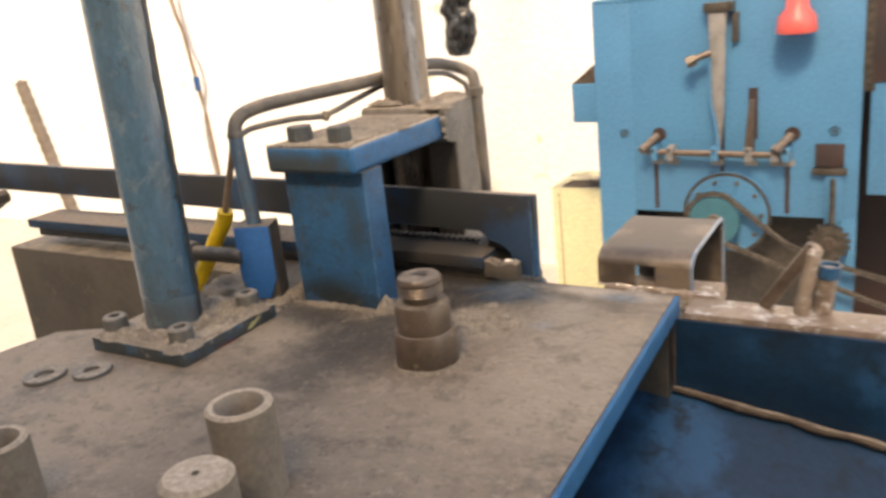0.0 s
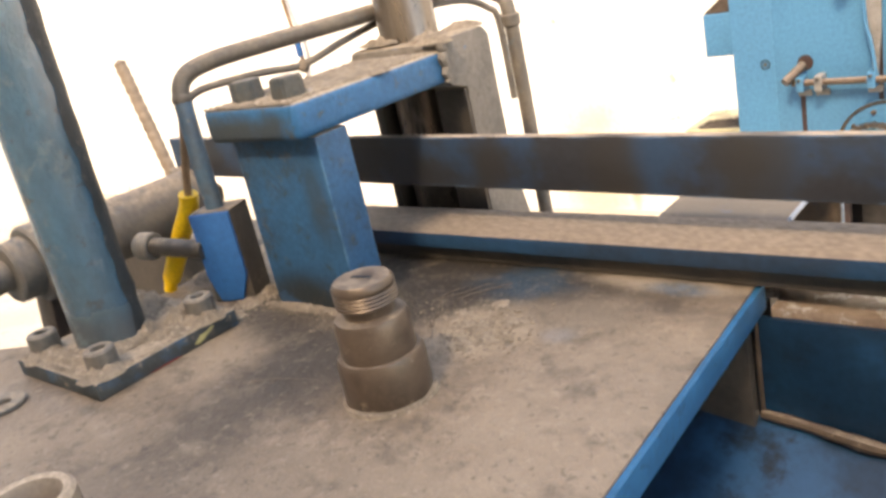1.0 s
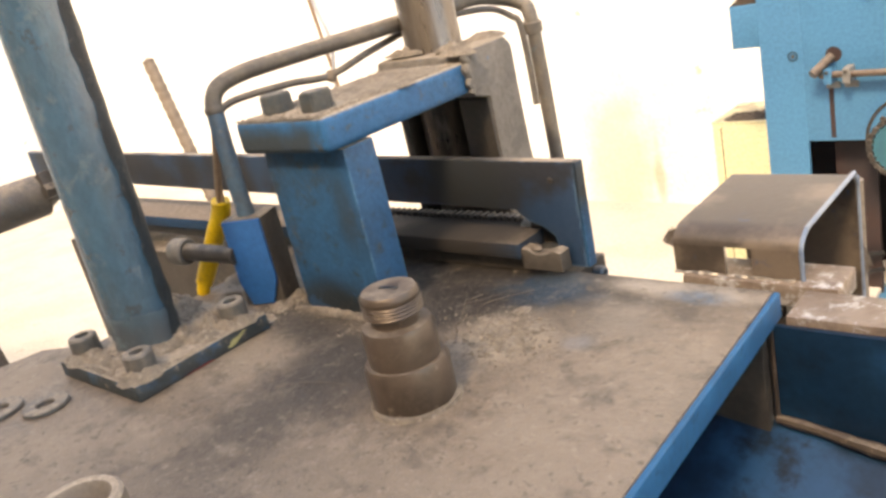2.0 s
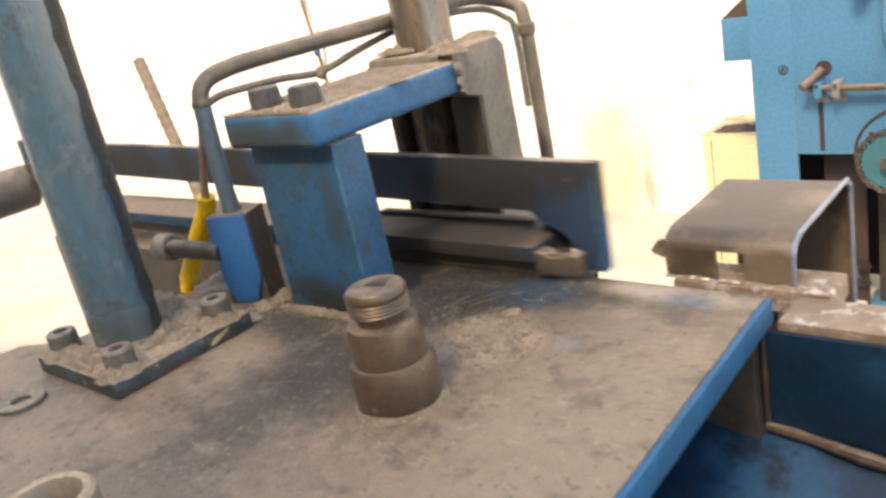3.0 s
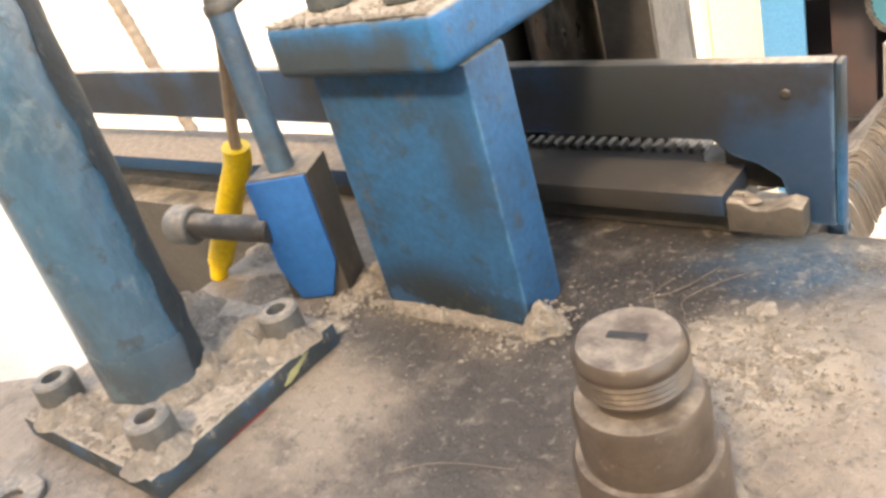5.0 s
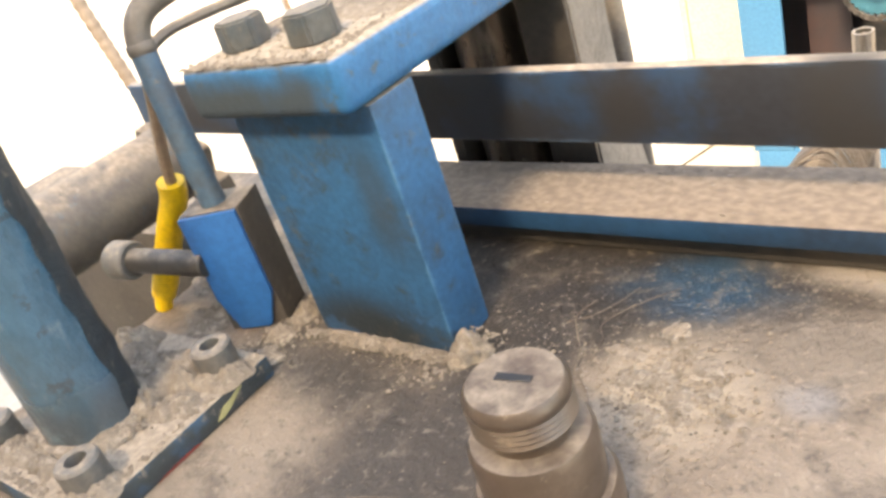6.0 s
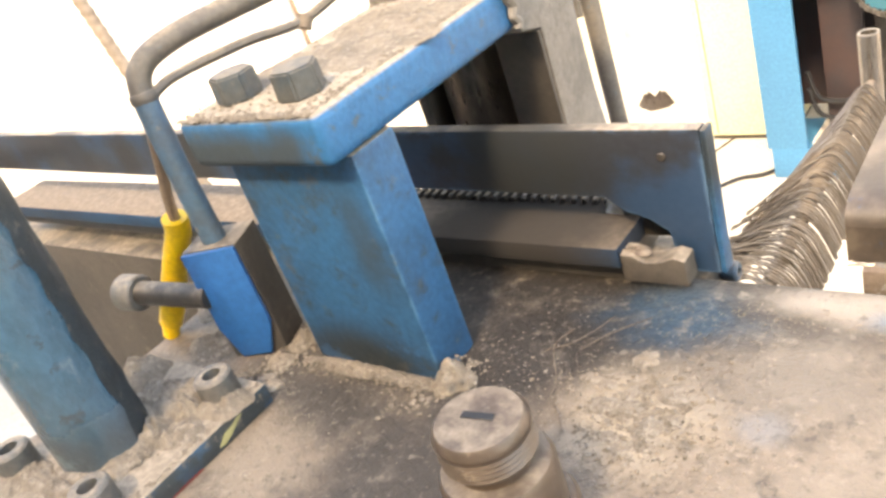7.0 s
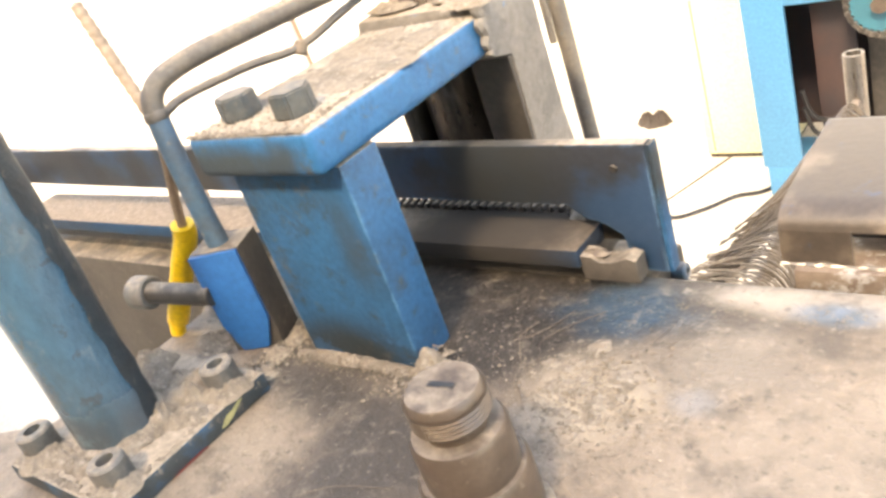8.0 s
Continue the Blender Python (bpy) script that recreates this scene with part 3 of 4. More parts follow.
part("crust", crumbs(lip, 0.0004, 0.0013, 33), DUST, post, "crumbly dust crust on the cap")
foot = [(rc.uniform(-0.42, -0.342), 0.4765 - abs(rc.gauss(0, .0035)), T + .0015) for i in range(260)]
foot += [(rc.gauss(-0.334, .005), rc.gauss(0.481, .005), T + rc.uniform(.001, .007)) for i in range(160)]
part("foot_grit", crumbs(foot, 0.0004, 0.0013, 35), DUST, post, "loose grit along the foot")
part("dirt_ridge", heap(-0.380, 0.476, T, 0.044, 0.0055, 0.0032, 3, 9, 70), DUST, post, "packed grey dirt along the foot")
part("dirt_clump", heap(-0.335, 0.481, T, 0.009, 0.010, 0.009, 5, 10, 36), DUST, post, "pale clump of dirt at the corner")

# ---- guide housing behind the bar ----
hs = thing("guide_housing", -0.39, 0.64, 2.022, "dusty grey cast guide housing with a vertical steel shaft", "guide housing")
part("top_block", box(-0.426, -0.3645, 0.6005, 0.664, 2.157, 2.1885, 0.004), HOUSE, hs)
part("cheek", box(-0.426, -0.4185, 0.612, 0.664, 2.022, 2.1565, 0.0015), DARK, hs)
part("side_plate", prism([(0.6135, 2.022), (0.668, 2.022), (0.660, 2.040), (0.652, 2.075), (0.647, 2.11), (0.646, 2.15), (0.646, 2.184), (0.640, 2.1905), (0.602, 2.190), (0.598, 2.186), (0.598, 2.160), (0.6135, 2.156)], -0.364, -0.3375, "x", 0.0015), HOUSE, hs, "grey side plate with flaked blue paint")
part("liner", box(-0.3635, -0.3380, 0.6105, 0.6122, 2.022, 2.1555, 0.0004), DARK, hs, "dark oily liner strip")
part("weld", sweep([(-0.3365, 0.594 + .0015 * math.sin(i * 2.3), 2.163 + i * .0032) for i in range(9)], 0.0028, 8, 3, None, 0.7), HOUSE, hs, "lumpy dusty weld")
for i in range(7):
    part("weld_lump", heap(-0.350 + i * .0022, 0.599 + .002 * math.sin(i * 2.0), 2.1885, 0.006, 0.006, 0.003, 81 + i), DUST, hs)
part("back_plate", box(-0.4180, -0.3650, 0.655, 0.664, 2.022, 2.1565, 0.001), DARK, hs)
part("shaft", lathe([(0, 0), (.0205, 0), (.0205, .155), (.022, .157), (.0205, .16), (.0205, .46), (.0195, .462), (.0195, .7), (0, .7)], (-0.395, 0.632, 2.022), None, 40), SHAFT, hs, "bright vertical steel shaft")
for i, (x, y, a, b) in enumerate(((-0.358, 0.645, 0.016, 0.016), (-0.405, 0.612, 0.018, 0.010), (-0.362, 0.615, 0.014, 0.011))):
    part("dirt", heap(x, y, 2.1905, a, b, 0.004, 9 + i), DUST, hs, "grey dirt on top")

# ---- pipes ----
pp = thing("hydraulic_pipe", -0.45, 0.48, T, "dusty blue and grey hydraulic pipe bent over the guide", "pipe")
part("riser", sweep([(-0.4575, 0.4815, 2.112), (-0.4600, 0.4825, 2.14), (-0.4655, 0.4865, 2.175), (-0.4675, 0.4885, 2.188)], 0.0060, 12), PIPE_BLUE, pp)
part("elbow", lathe([(0, 0), (.0062, 0), (.0068, .001), (.0068, .004), (.0062, .005), (0, .005)], (-0.4673, 0.4883, 2.1855), (-0.4680, 0.4890, 2.1955), 14), HOSE, pp)
part("run", sweep([(-0.4670, 0.4880, 2.184), (-0.4680, 0.4892, 2.192), (-0.4676, 0.4925, 2.1985), (-0.4655, 0.4985, 2.2030), (-0.461, 0.510, 2.2060), (-0.455, 0.525, 2.2075), (-0.44, 0.56, 2.209), (-0.418, 0.612, 2.211), (-0.413, 0.70, 2.213), (-0.409, 0.735, 2.207), (-0.394, 0.745, 2.199), (-0.3865, 0.742, 2.188), (-0.384, 0.740, 2.15), (-0.382, 0.738, 2.077), (-0.38, 0.737, 1.95), (-0.38, 0.737, 1.6)], 0.0058, 12), HOSE, pp)
part("thin_line", sweep([(-0.464, 0.492, 2.188), (-0.461, 0.505, 2.191), (-0.45, 0.54, 2.191), (-0.439, 0.569, 2.189), (-0.425, 0.60, 2.198), (-0.42, 0.65, 2.205), (-0.409, 0.712, 2.203), (-0.395, 0.728, 2.193), (-0.389, 0.731, 2.18), (-0.3885, 0.732, 2.12)], 0.0026, 8), HOSE, pp)
part("clip", rod((-0.4395, 0.567, 2.185), (-0.4385, 0.571, 2.191), 0.004, 10), RUST, pp)
part("clamp", ring((-0.3868, 0.7415, 2.176), (-0.3864, 0.7413, 2.185), 0.0085, 0.0058), HOSE, pp)

vb = thing("valve_block", -0.448, 0.474, T, "small blue valve block with a tapered bottom on the table", "valve block")
M = pose(-0.4570, 0.4820, 0, 0, 0, 24)
t = prism([(-0.0145, 2.074), (-0.009, T + .001), (0.007, T + .001), (0.0145, 2.074), (0.0145, 2.117), (-0.0145, 2.117)], -0.0125, -0.0102, "y", 0.0006)
bmesh.ops.transform(t, matrix=M, verts=t.verts)
part("front_plate", t, BLUE_BRIGHT, vb, "clean bright blue front plate")
part("body", box(-0.0150, 0.0150, -0.0100, 0.0130, T, 2.1175, 0.001, 2, None, M), BED, vb)
sb = thing("adjusting_screw", -0.5, 0.46, 2.05, "dusty horizontal adjusting screw with a round head", "screw")
part("shank", rod((-0.4625, 0.4675, 2.093), (-0.508, 0.4585, 2.096), 0.0062, 16), DARK, sb)
part("head", lathe([(0, 0), (.0085, 0), (.0095, .001), (.0095, .012), (.0085, .0135), (.005, .0135), (.005, .009), (0, .009)], (-0.507, 0.4587, 2.096), (-0.53, 0.4542, 2.0975), 22), DUSTY, sb)
yt = thing("taped_cable", -0.51, 0.48, T, "cable wrapped in bright yellow tape beside the valve block", "cable")
part("tape", sweep([(-0.4935, 0.487, 2.124), (-0.497, 0.4868, 2.115), (-0.507, 0.482, 2.098), (-0.519, 0.4755, 2.075), (-0.5255, 0.4725, 2.064)], 0.0068, 12, 6, None, 0.12), YELLOW, yt)
part("tape_end", rod((-0.5255, 0.4725, 2.066), (-0.529, 0.4705, 2.0552), 0.0046, 10), YELLOW, yt)
part("cable", sweep([(-0.494, 0.487, 2.12), (-0.489, 0.4865, 2.135), (-0.477, 0.4875, 2.165), (-0.4695, 0.489, 2.19)], 0.0028, 8), TAN, yt)

# ---- pole on its base plate ----
po = thing("round_pole", -0.472, 0.4, T, "scuffed blue round steel pole bolted to the table", "pole")
part("base_plate", box(-0.512, -0.416, 0.352, 0.447, T, 2.0655, 0.0015), BLUE_WORN, po, "dust-covered blue base plate")
part("paint_mark", prism([(0.414, 2.0574), (0.4175, 2.0569), (0.422, 2.0585), (0.427, 2.0612), (0.4305, 2.0628), (0.4275, 2.0632), (0.4235, 2.0616), (0.419, 2.0612), (0.4165, 2.0593)], -0.4161, -0.4157, "x"), plain("faded_yellow_paint", (0.33, 0.31, 0.15), 0.7), po, "faded smear of yellow paint")
part("paint_line", prism([(0.382, 2.0556), (0.404, 2.0555), (0.402, 2.0562), (0.394, 2.0564), (0.387, 2.0560)], -0.4161, -0.4157, "x"), plain("faded_red_paint", (0.2, 0.035, 0.03), 0.7), po, "thin faded red paint line")
FX, FY, PR, LEAN = -0.466, 0.392, 0.0202, 0.036
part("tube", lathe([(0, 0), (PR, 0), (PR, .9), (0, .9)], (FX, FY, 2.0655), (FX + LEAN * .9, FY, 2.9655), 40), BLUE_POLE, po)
band = bmesh.new()
cols = []
for k in range(9):
    w = radians(18 + k * 11)
    cols.append([band.verts.new((FX + (PR + .00025) * math.cos(w), FY + (PR + .00025) * math.sin(w), 2.0656 + i * .01)) for i in range(88)])
for p, q in zip(cols, cols[1:]):
    for i in range(87):
        band.faces.new((p[i], q[i], q[i + 1], p[i + 1]))
for v in band.verts:
    n = noise.noise(v.co * 160) * .0011 + noise.noise(v.co * 60) * .0010
    v.co += Vector((.3, .95, 0)) * max(n, -.0001)
for v in cols[0] + cols[1]:
    v.co += Vector((-.33, .95, 0)) * (noise.noise(v.co * 90) * .003 + noise.noise(v.co * 330) * .0036)
for v in band.verts:
    d = Vector((v.co.x - FX, v.co.y - FY))
    e = d.normalized() * max(d.length, PR + .00028)
    v.co.x, v.co.y = e.x + FX + LEAN * (v.co.z - 2.0655), e.y + FY
part("grime_band", band, CRUST, po, "rough grimy band down the pole")
part("foot_weld", sweep([(FX + .0213 * math.cos(w * .5), FY + .0213 * math.sin(w * .5), 2.0665) for w in range(14)], 0.0032, 7, 4, None, 0.6), DUST, po, "dusty weld round the foot")
for x, y in ((-0.500, 0.3665), (-0.4315, 0.434), (-0.4305, 0.3665)):
    part("cap_screw", lathe([(0, 0), (.0085, 0), (.0088, .0008), (.0088, .0118), (.0078, .0130), (.0043, .0130), (.0043, .007), (0, .007)], (x, y, 2.0655), None, 24), DUSTY, po)
    part("dirt", heap(x + .004, y - .003, 2.0655, .014, .013, .0055, int(abs(x * 1000)), 9, 34), DUST, po, "grey dirt heaped round the screw")
for i, (x, y, a, b, h) in enumerate(((-0.452, 0.428, 0.02, 0.016, 0.006), (-0.485, 0.366, 0.016, 0.010, 0.004), (-0.446, 0.385, 0.010, 0.016, 0.004), (-0.432, 0.41, 0.012, 0.012, 0.004),
                                      (-0.470, 0.425, 0.014, 0.010, 0.007), (-0.495, 0.432, 0.015, 0.013, 0.009), (-0.448, 0.404, 0.009, 0.012, 0.006), (-0.440, 0.421, 0.008, 0.007, 0.007), (-0.496, 0.40, 0.010, 0.016, 0.005), (-0.462, 0.366, 0.012, 0.007, 0.005))):
    part("dirt", heap(x, y, 2.0655, a, b, h, 2 + i), DUST, po, "grey dirt heaped on the plate")

# ---- turned pins and loose pieces on the table ----
st = thing("bending_pin", -0.2592, 0.416, T, "brown turned steel bending pin with two shoulders", "bending pin")
part("base", lathe([(0, 0), (.0205, 0), (.0208, .001), (.0208, .021), (.0195, .0235), (0, .0235)], (-0.2592, 0.416, T), None, 40), STEEL, st)
part("collar", lathe([(0, 0), (.0175, 0), (.0178, .016), (.0165, .0187), (.0125, .0194), (0, .0194)], (-0.2592, 0.416, T + .0232), None, 40), STEEL, st)
prof = [(0, 0), (.0115, 0), (.0118, .004)]
for i in range(5):
    prof += [(.0140, .005 + i * .0017), (.0146, .0058 + i * .0017)]
prof += [(.0146, .0145), (.013, .0166), (0, .0168)]
part("head", lathe(prof, (-0.2592, 0.416, T + .0425), None, 40), STEEL, st)
part("dirt_ring", sweep([(-0.2592 + .0215 * math.cos(w * .3), 0.416 + .0215 * math.sin(w * .3), T + .0004) for w in range(22)], 0.0016, 6, 3, None, 0.9), DUST, st, "pale dirt ring round the foot")
part("slot", box(-.0052, .0052, -.0014, .0014, T + .0590, T + .05960, 0.0002, 1, None, pose(-0.2595, 0.4165, 0, 0, 0, 8)), BLACK, st, "dark screw slot")


def socket_sleeve(x, y, h, r, name, hole, label):
    ob = thing(name, x, y, T, label, "steel sleeve")
    if hole > 0.005:
        part("body", lathe([(0, 0), (r, 0), (r, h - .0015), (r - .0015, h), (r - .004, h - .0005), (hole, h - .006), (hole, h - .03), (0, h - .03)], (x, y, T), None, 40), DUSTY_PALE, ob)
    else:
        part("body", lathe([(0, 0), (r, 0), (r, h - .0025), (r - .0025, h), (hole, h), (hole * .8, h - .004), (0, h - .004)], (x, y, T), None, 40), DUSTY_PALE, ob)
        return ob
    part("dirt", heap(x + .002, y + .001, T + h - .02, hole * .9, hole * .8, .006, 65), DARK, ob, "dark dirt packed in the hole")
    part("hex_plug", rod((x, y, T + h - .03), (x, y, T + h - .012), hole * .8, 6), DARK, ob)
    return ob


socket_sleeve(-0.2655, 0.259, 0.050, 0.0165, "steel_sleeve", 0.0088, "dusty open-topped steel sleeve standing on the table")
socket_sleeve(-0.247, 0.212, 0.044, 0.0165, "steel_plug", 0.0018, "dusty solid steel plug with a centre hole")
socket_sleeve(-0.381, 0.201, 0.038, 0.0165, "steel_sleeve", 0.0095, "dusty dark steel sleeve on the table")


def washer(x, y, r, ri, label):
    solo("washer", ring((x, y, T), (x, y, T + .003), r, ri, 36), DUSTY, label, "washer", "washers on the table")


for i, (x, y, a, b, h) in enumerate(((-0.436, 0.470, .009, .008, .004), (-0.434, 0.486, .007, .010, .006), (-0.437, 0.503, .008, .009, .005), (-0.44, 0.52, .012, .009, .005), (-0.43, 0.455, .010, .006, .003), (-0.49, 0.47, .02, .012, .005), (-0.52, 0.50, .02, .014, .004))):
    solo("dirt_heap", heap(x, y, T, a, b, h, 71 + i), DUST, "small heap of gritty grey dirt on the table", "dirt", "", "stuff")
rnd = random.Random(7)


def scatter(rows):
    out = []
    for n, x, y, sx, sy in rows:
        for i in range(n):
            p, q = rnd.gauss(x, sx), rnd.gauss(y, sy)
            if -0.565 < p < -0.145 and 0.06 < q < 0.555 and not (-0.43 < p < -0.336 and .472 < q < .507):
                out.append((p, q, T + .0002))
    return out


rg = random.Random(23)
grit = [(rg.gauss(-0.447, .018), rg.gauss(0.424, .012), 2.0658) for i in range(160)] + [(rg.gauss(-0.47, .02), rg.gauss(0.365, .006), 2.0658) for i in range(60)]
grit += [(FX + rg.uniform(.019, .032) * math.cos(w), FY + rg.uniform(.019, .032) * math.sin(w), 2.0665) for w in [rg.uniform(-2.2, 2.0) for i in range(240)]]
grit = [p for p in grit if -0.51 < p[0] < -0.418 and 0.354 < p[1] < 0.445]
rim = [(rg.uniform(-0.511, -0.417), 0.3535 + abs(rg.gauss(0, .0025)), 2.0656) for i in range(220)] + [(-0.4175 - abs(rg.gauss(0, .0025)), rg.uniform(0.354, 0.446), 2.0656) for i in range(220)]
part("rim_crust", crumbs(rim, 0.0003, 0.0011, 29), DUST, po)
part("grit", crumbs(grit, 0.0005, 0.0018, 24), DUST, po, "gritty dirt on the base plate")
tagged(part("gravel", crumbs(scatter([(220, -0.431, 0.48, 0.006, 0.022), (60, -0.44, 0.455, 0.012, 0.008), (40, -0.335, 0.485, 0.006, 0.01)]), 0.0006, 0.0017, 25), BASE, None), "gritty dirt packed between the post and valve block", "dirt", "", "stuff")
washer(-0.479, 0.325, 0.0135, 0.0055, "dust-covered flat steel washer")
washer(-0.508, 0.308, 0.0145, 0.0065, "dust-covered flat steel washer")

tagged(part("dirt_crumbs", crumbs(scatter([(500, -0.43, 0.485, 0.012, 0.02), (260, -0.38, 0.47, 0.03, 0.004), (1100, -0.265, 0.475, 0.035, 0.026), (240, -0.41, 0.40, 0.03, 0.05), (900, -0.33, 0.36, 0.1, 0.1), (500, -0.2, 0.549, 0.04, 0.004), (200, -0.24, 0.54, 0.02, 0.01)]), 0.00012, 0.00045, 3), DUST, None), "grey crumbs of dirt and scale on the table", "dirt", "", "stuff")
tagged(part("sand_grains", crumbs(scatter([(520, -0.255, 0.466, 0.018, 0.014), (260, -0.405, 0.42, 0.02, 0.02), (160, -0.3, 0.5, 0.03, 0.012)]), 0.0002, 0.0006, 6), DUST, None), "pale sandy grains beside the bending pin", "sand", "", "stuff")
tagged(part("dark_grains", crumbs(scatter([(130, -0.255, 0.466, 0.018, 0.014), (150, -0.43, 0.48, 0.008, 0.02), (120, -0.285, 0.515, 0.02, 0.012)]), 0.00015, 0.00055, 8), DARK, None), "dark grains of grit on the table", "grit", "", "stuff")
tagged(part("black_scale", crumbs(scatter([(400, -0.3, 0.42, 0.09, 0.09), (200, -0.25, 0.465, 0.03, 0.022)]), 0.0001, 0.00035, 5), DARK, None), "dark flakes of mill scale on the table", "scale", "", "stuff")
tagged(part("metal_chips", crumbs(scatter([(60, -0.305, 0.505, 0.014, 0.02), (30, -0.28, 0.53, 0.02, 0.01)]), 0.00015, 0.00042, 4), SCRAP, None), "bright metal chips on the table", "chips", "", "stuff")
for pts, rad in (([(-.276, .467), (-.281, .474), (-.289, .482), (-.2905, .49), (-.299, .503), (-.303, .512), (-.300, .523)], .0003), ([(-.2905, .492), (-.286, .499), (-.291, .508), (-.287, .517), (-.279, .528), (-.27, .536)], .00022),
                 ([(-.305, .508), (-.297, .513), (-.291, .523), (-.286, .534)], .0002), ([(-.345, .395), (-.33, .405), (-.305, .412)], .00015)):
    solo("wire_scrap", sweep([(x, y, T + .0007 + .0004 * (k % 2)) for k, (x, y) in enumerate(pts)], rad, 6), STEEL, "thin curl of dull metal swarf", "swarf")
rs = random.Random(61)
for k in range(16):
    x, y = rs.gauss(-.254, .012), rs.gauss(.482, .011)
    solo("sand_patch", heap(x, y, T, rs.uniform(.004, .009), rs.uniform(.003, .007), rs.uniform(.0008, .002), 130 + k, 6, 22), DUST, "low patch of pale gritty sand on the table", "sand", "", "stuff")
lump = [(rs.gauss(-.253, .014), rs.gauss(.483, .012), T + .0006) for k in range(330)]
lump += [(rs.gauss(-.434, .007), rs.gauss(.485, .02), T + .001) for k in range(260)] + [(rs.gauss(-.345, .008), rs.gauss(.468, .006), T + .0006) for k in range(60)]
tagged(part("grit_lumps", crumbs(lump, 0.0005, 0.0014, 62), DUST, None), "coarse pale grit lying on the table", "grit", "", "stuff")

# ---- sliding bar, lower frame and swinging cross shaft ----
X0, EX, EZ = -0.6, -0.247, 2.107
ub = thing("sliding_bar", EX, 0.574, EZ, "grimy blue sliding bar dusted brown on top", "sliding bar")
part("bar", prism([(-1.0, 2.125), (-0.2512, 2.125), (-0.2512, 2.0580), (-0.268, 2.0580), (-0.2710, 2.077), (-0.279, 2.0825), (-0.290, 2.086), (-0.298, 2.0925), (-1.0, 2.0925)][::-1], 0.567, 0.574, "y", 0.0012), BLUE_BAR, ub)
part("end_cap", box(-0.2510, -0.2485, 0.5666, 0.5744, 2.0585, 2.1247, 0.0010), BLUE, ub, "bright blue worn end plate")
part("bolt", rod((-0.268, 0.5672, 2.113), (-0.268, 0.5660, 2.113), 0.0020, 14), DARK, ub)
part("worn_corner", heap(-0.2555, 0.5705, 2.1248, 0.0045, 0.0028, 0.0012, 91, 6, 20), SCRAP, ub, "bright worn corner")
sl = thing("rack_bar", X0, 0.575, 2.0565, "lower rack bar thick with brown dust", "rack bar")
part("bar", box(-0.888, -0.290, 0.5530, 0.598, 2.0665, 2.0765, 0.0014), BLUE_RACK, sl)
# dark filler added where shade lies between bar and table
part("gap_strip", box(-0.880, -0.292, 0.5600, 0.596, 2.0557, 2.0664, 0.0008), DARK, sl, "dark strip added in the shadow gap under the bar")
for i in range(26):
    part("rack_tooth", box(-0.452 + i * .0058, -0.4492 + i * .0058, 0.588, 0.597, 2.0763, 2.0797, 0.0006, 1), DARK, sl)
part("torn_end", heap(-0.300, 0.588, 2.0764, 0.012, 0.008, 0.0062, 93, 8, 26), SCRAP, sl, "torn bright metal end of the rack")
part("backing", box(-0.299, -0.262, 0.5800, 0.5900, 2.0660, 2.0880, 0.0015), DARK, sl)
part("end_clamp", prism([(-0.2895, 2.0600), (-0.2605, 2.0600), (-0.2605, 2.0722), (-0.2655, 2.0735), (-0.2725, 2.0708), (-0.2790, 2.0702), (-0.2840, 2.0732), (-0.2895, 2.0735)], 0.5535, 0.5640, "y", 0.0009), BED, sl, "rough worn steel clamp piece")
part("clamp_lip", heap(-0.284, 0.5590, 2.0728, 0.007, 0.004, 0.0022, 95, 7, 22), STEEL, sl, "torn edge of the clamp")
rl2 = random.Random(47)
part("ledge_dust", crumbs([(rl2.uniform(-0.885, -0.47), rl2.choice((rl2.gauss(.590, .004), rl2.uniform(.556, .597))), 2.0765) for i in range(350)], 0.0003, 0.0009, 48), DUST, sl, "crumbly dust along the ledge")

CX, CZ, ARM = -0.972, 2.092, 0.53
SWING = math.asin(0.1875 / ARM)
PX, PZ = CX + 0.1875, CZ - ARM * math.cos(SWING)
ck = thing("cross_shaft", PX, 0.48, PZ, "thick dusty grey cross shaft on swinging legs", "cross shaft")
UP = PZ + ARM
part("tube", rod((PX, 0.442, UP), (PX, 0.5545, UP), 0.0245, 36), HOSE, ck, "dusty blue-grey tube")
part("fork", box(PX - .024, PX + .03, 0.5500, 0.5662, UP - .016, UP + .020, 0.005), DARK, ck)
part("nut", rod((PX + .036, 0.545, UP - .006), (PX + .036, 0.5660, UP - .006), 0.009, 6), DARK, ck)
part("hub", lathe([(0, 0), (.027, 0), (.029, .002), (.029, .026), (.027, .028), (0, .028)], (PX, 0.414, UP), (PX, 0.5, UP), 36), DUSTY, ck)
part("collar", lathe([(0, 0), (.0205, 0), (.0225, .002), (.0225, .017), (0, .017)], (PX, 0.3968, UP), (PX, 0.5, UP), 32), DUSTY, ck)
part("pin", lathe([(0, .004), (.006, .004), (.007, 0), (.0105, 0), (.0115, .001), (.0115, .02), (0, .02)], (PX, 0.376, UP), (PX, 0.5, UP), 26), DUSTY, ck)
for y in (0.411,):
    part("leg", box(PX - .012, PX + .012, y + .006, y + .022, PZ - .03, UP - .012, 0.002), STEEL, ck)
part("pivot", rod((PX, 0.375, PZ), (PX, 0.55, PZ), 0.02, 24), STEEL, ck)
rl = thing("pivot_stand", -0.785, 0.48, 0, "dark steel stand with pivot bearings for the legs", "stand")
for y in (0.382, 0.536):
    part("bearing", box(PX - .035, PX + .035, y - .010, y + .012, 1.45, PZ + .03, 0.003), DARK, rl)
part("stand", box(PX - .05, PX + .05, 0.365, 0.56, 0, 1.4498, 0.003), DARK, rl)

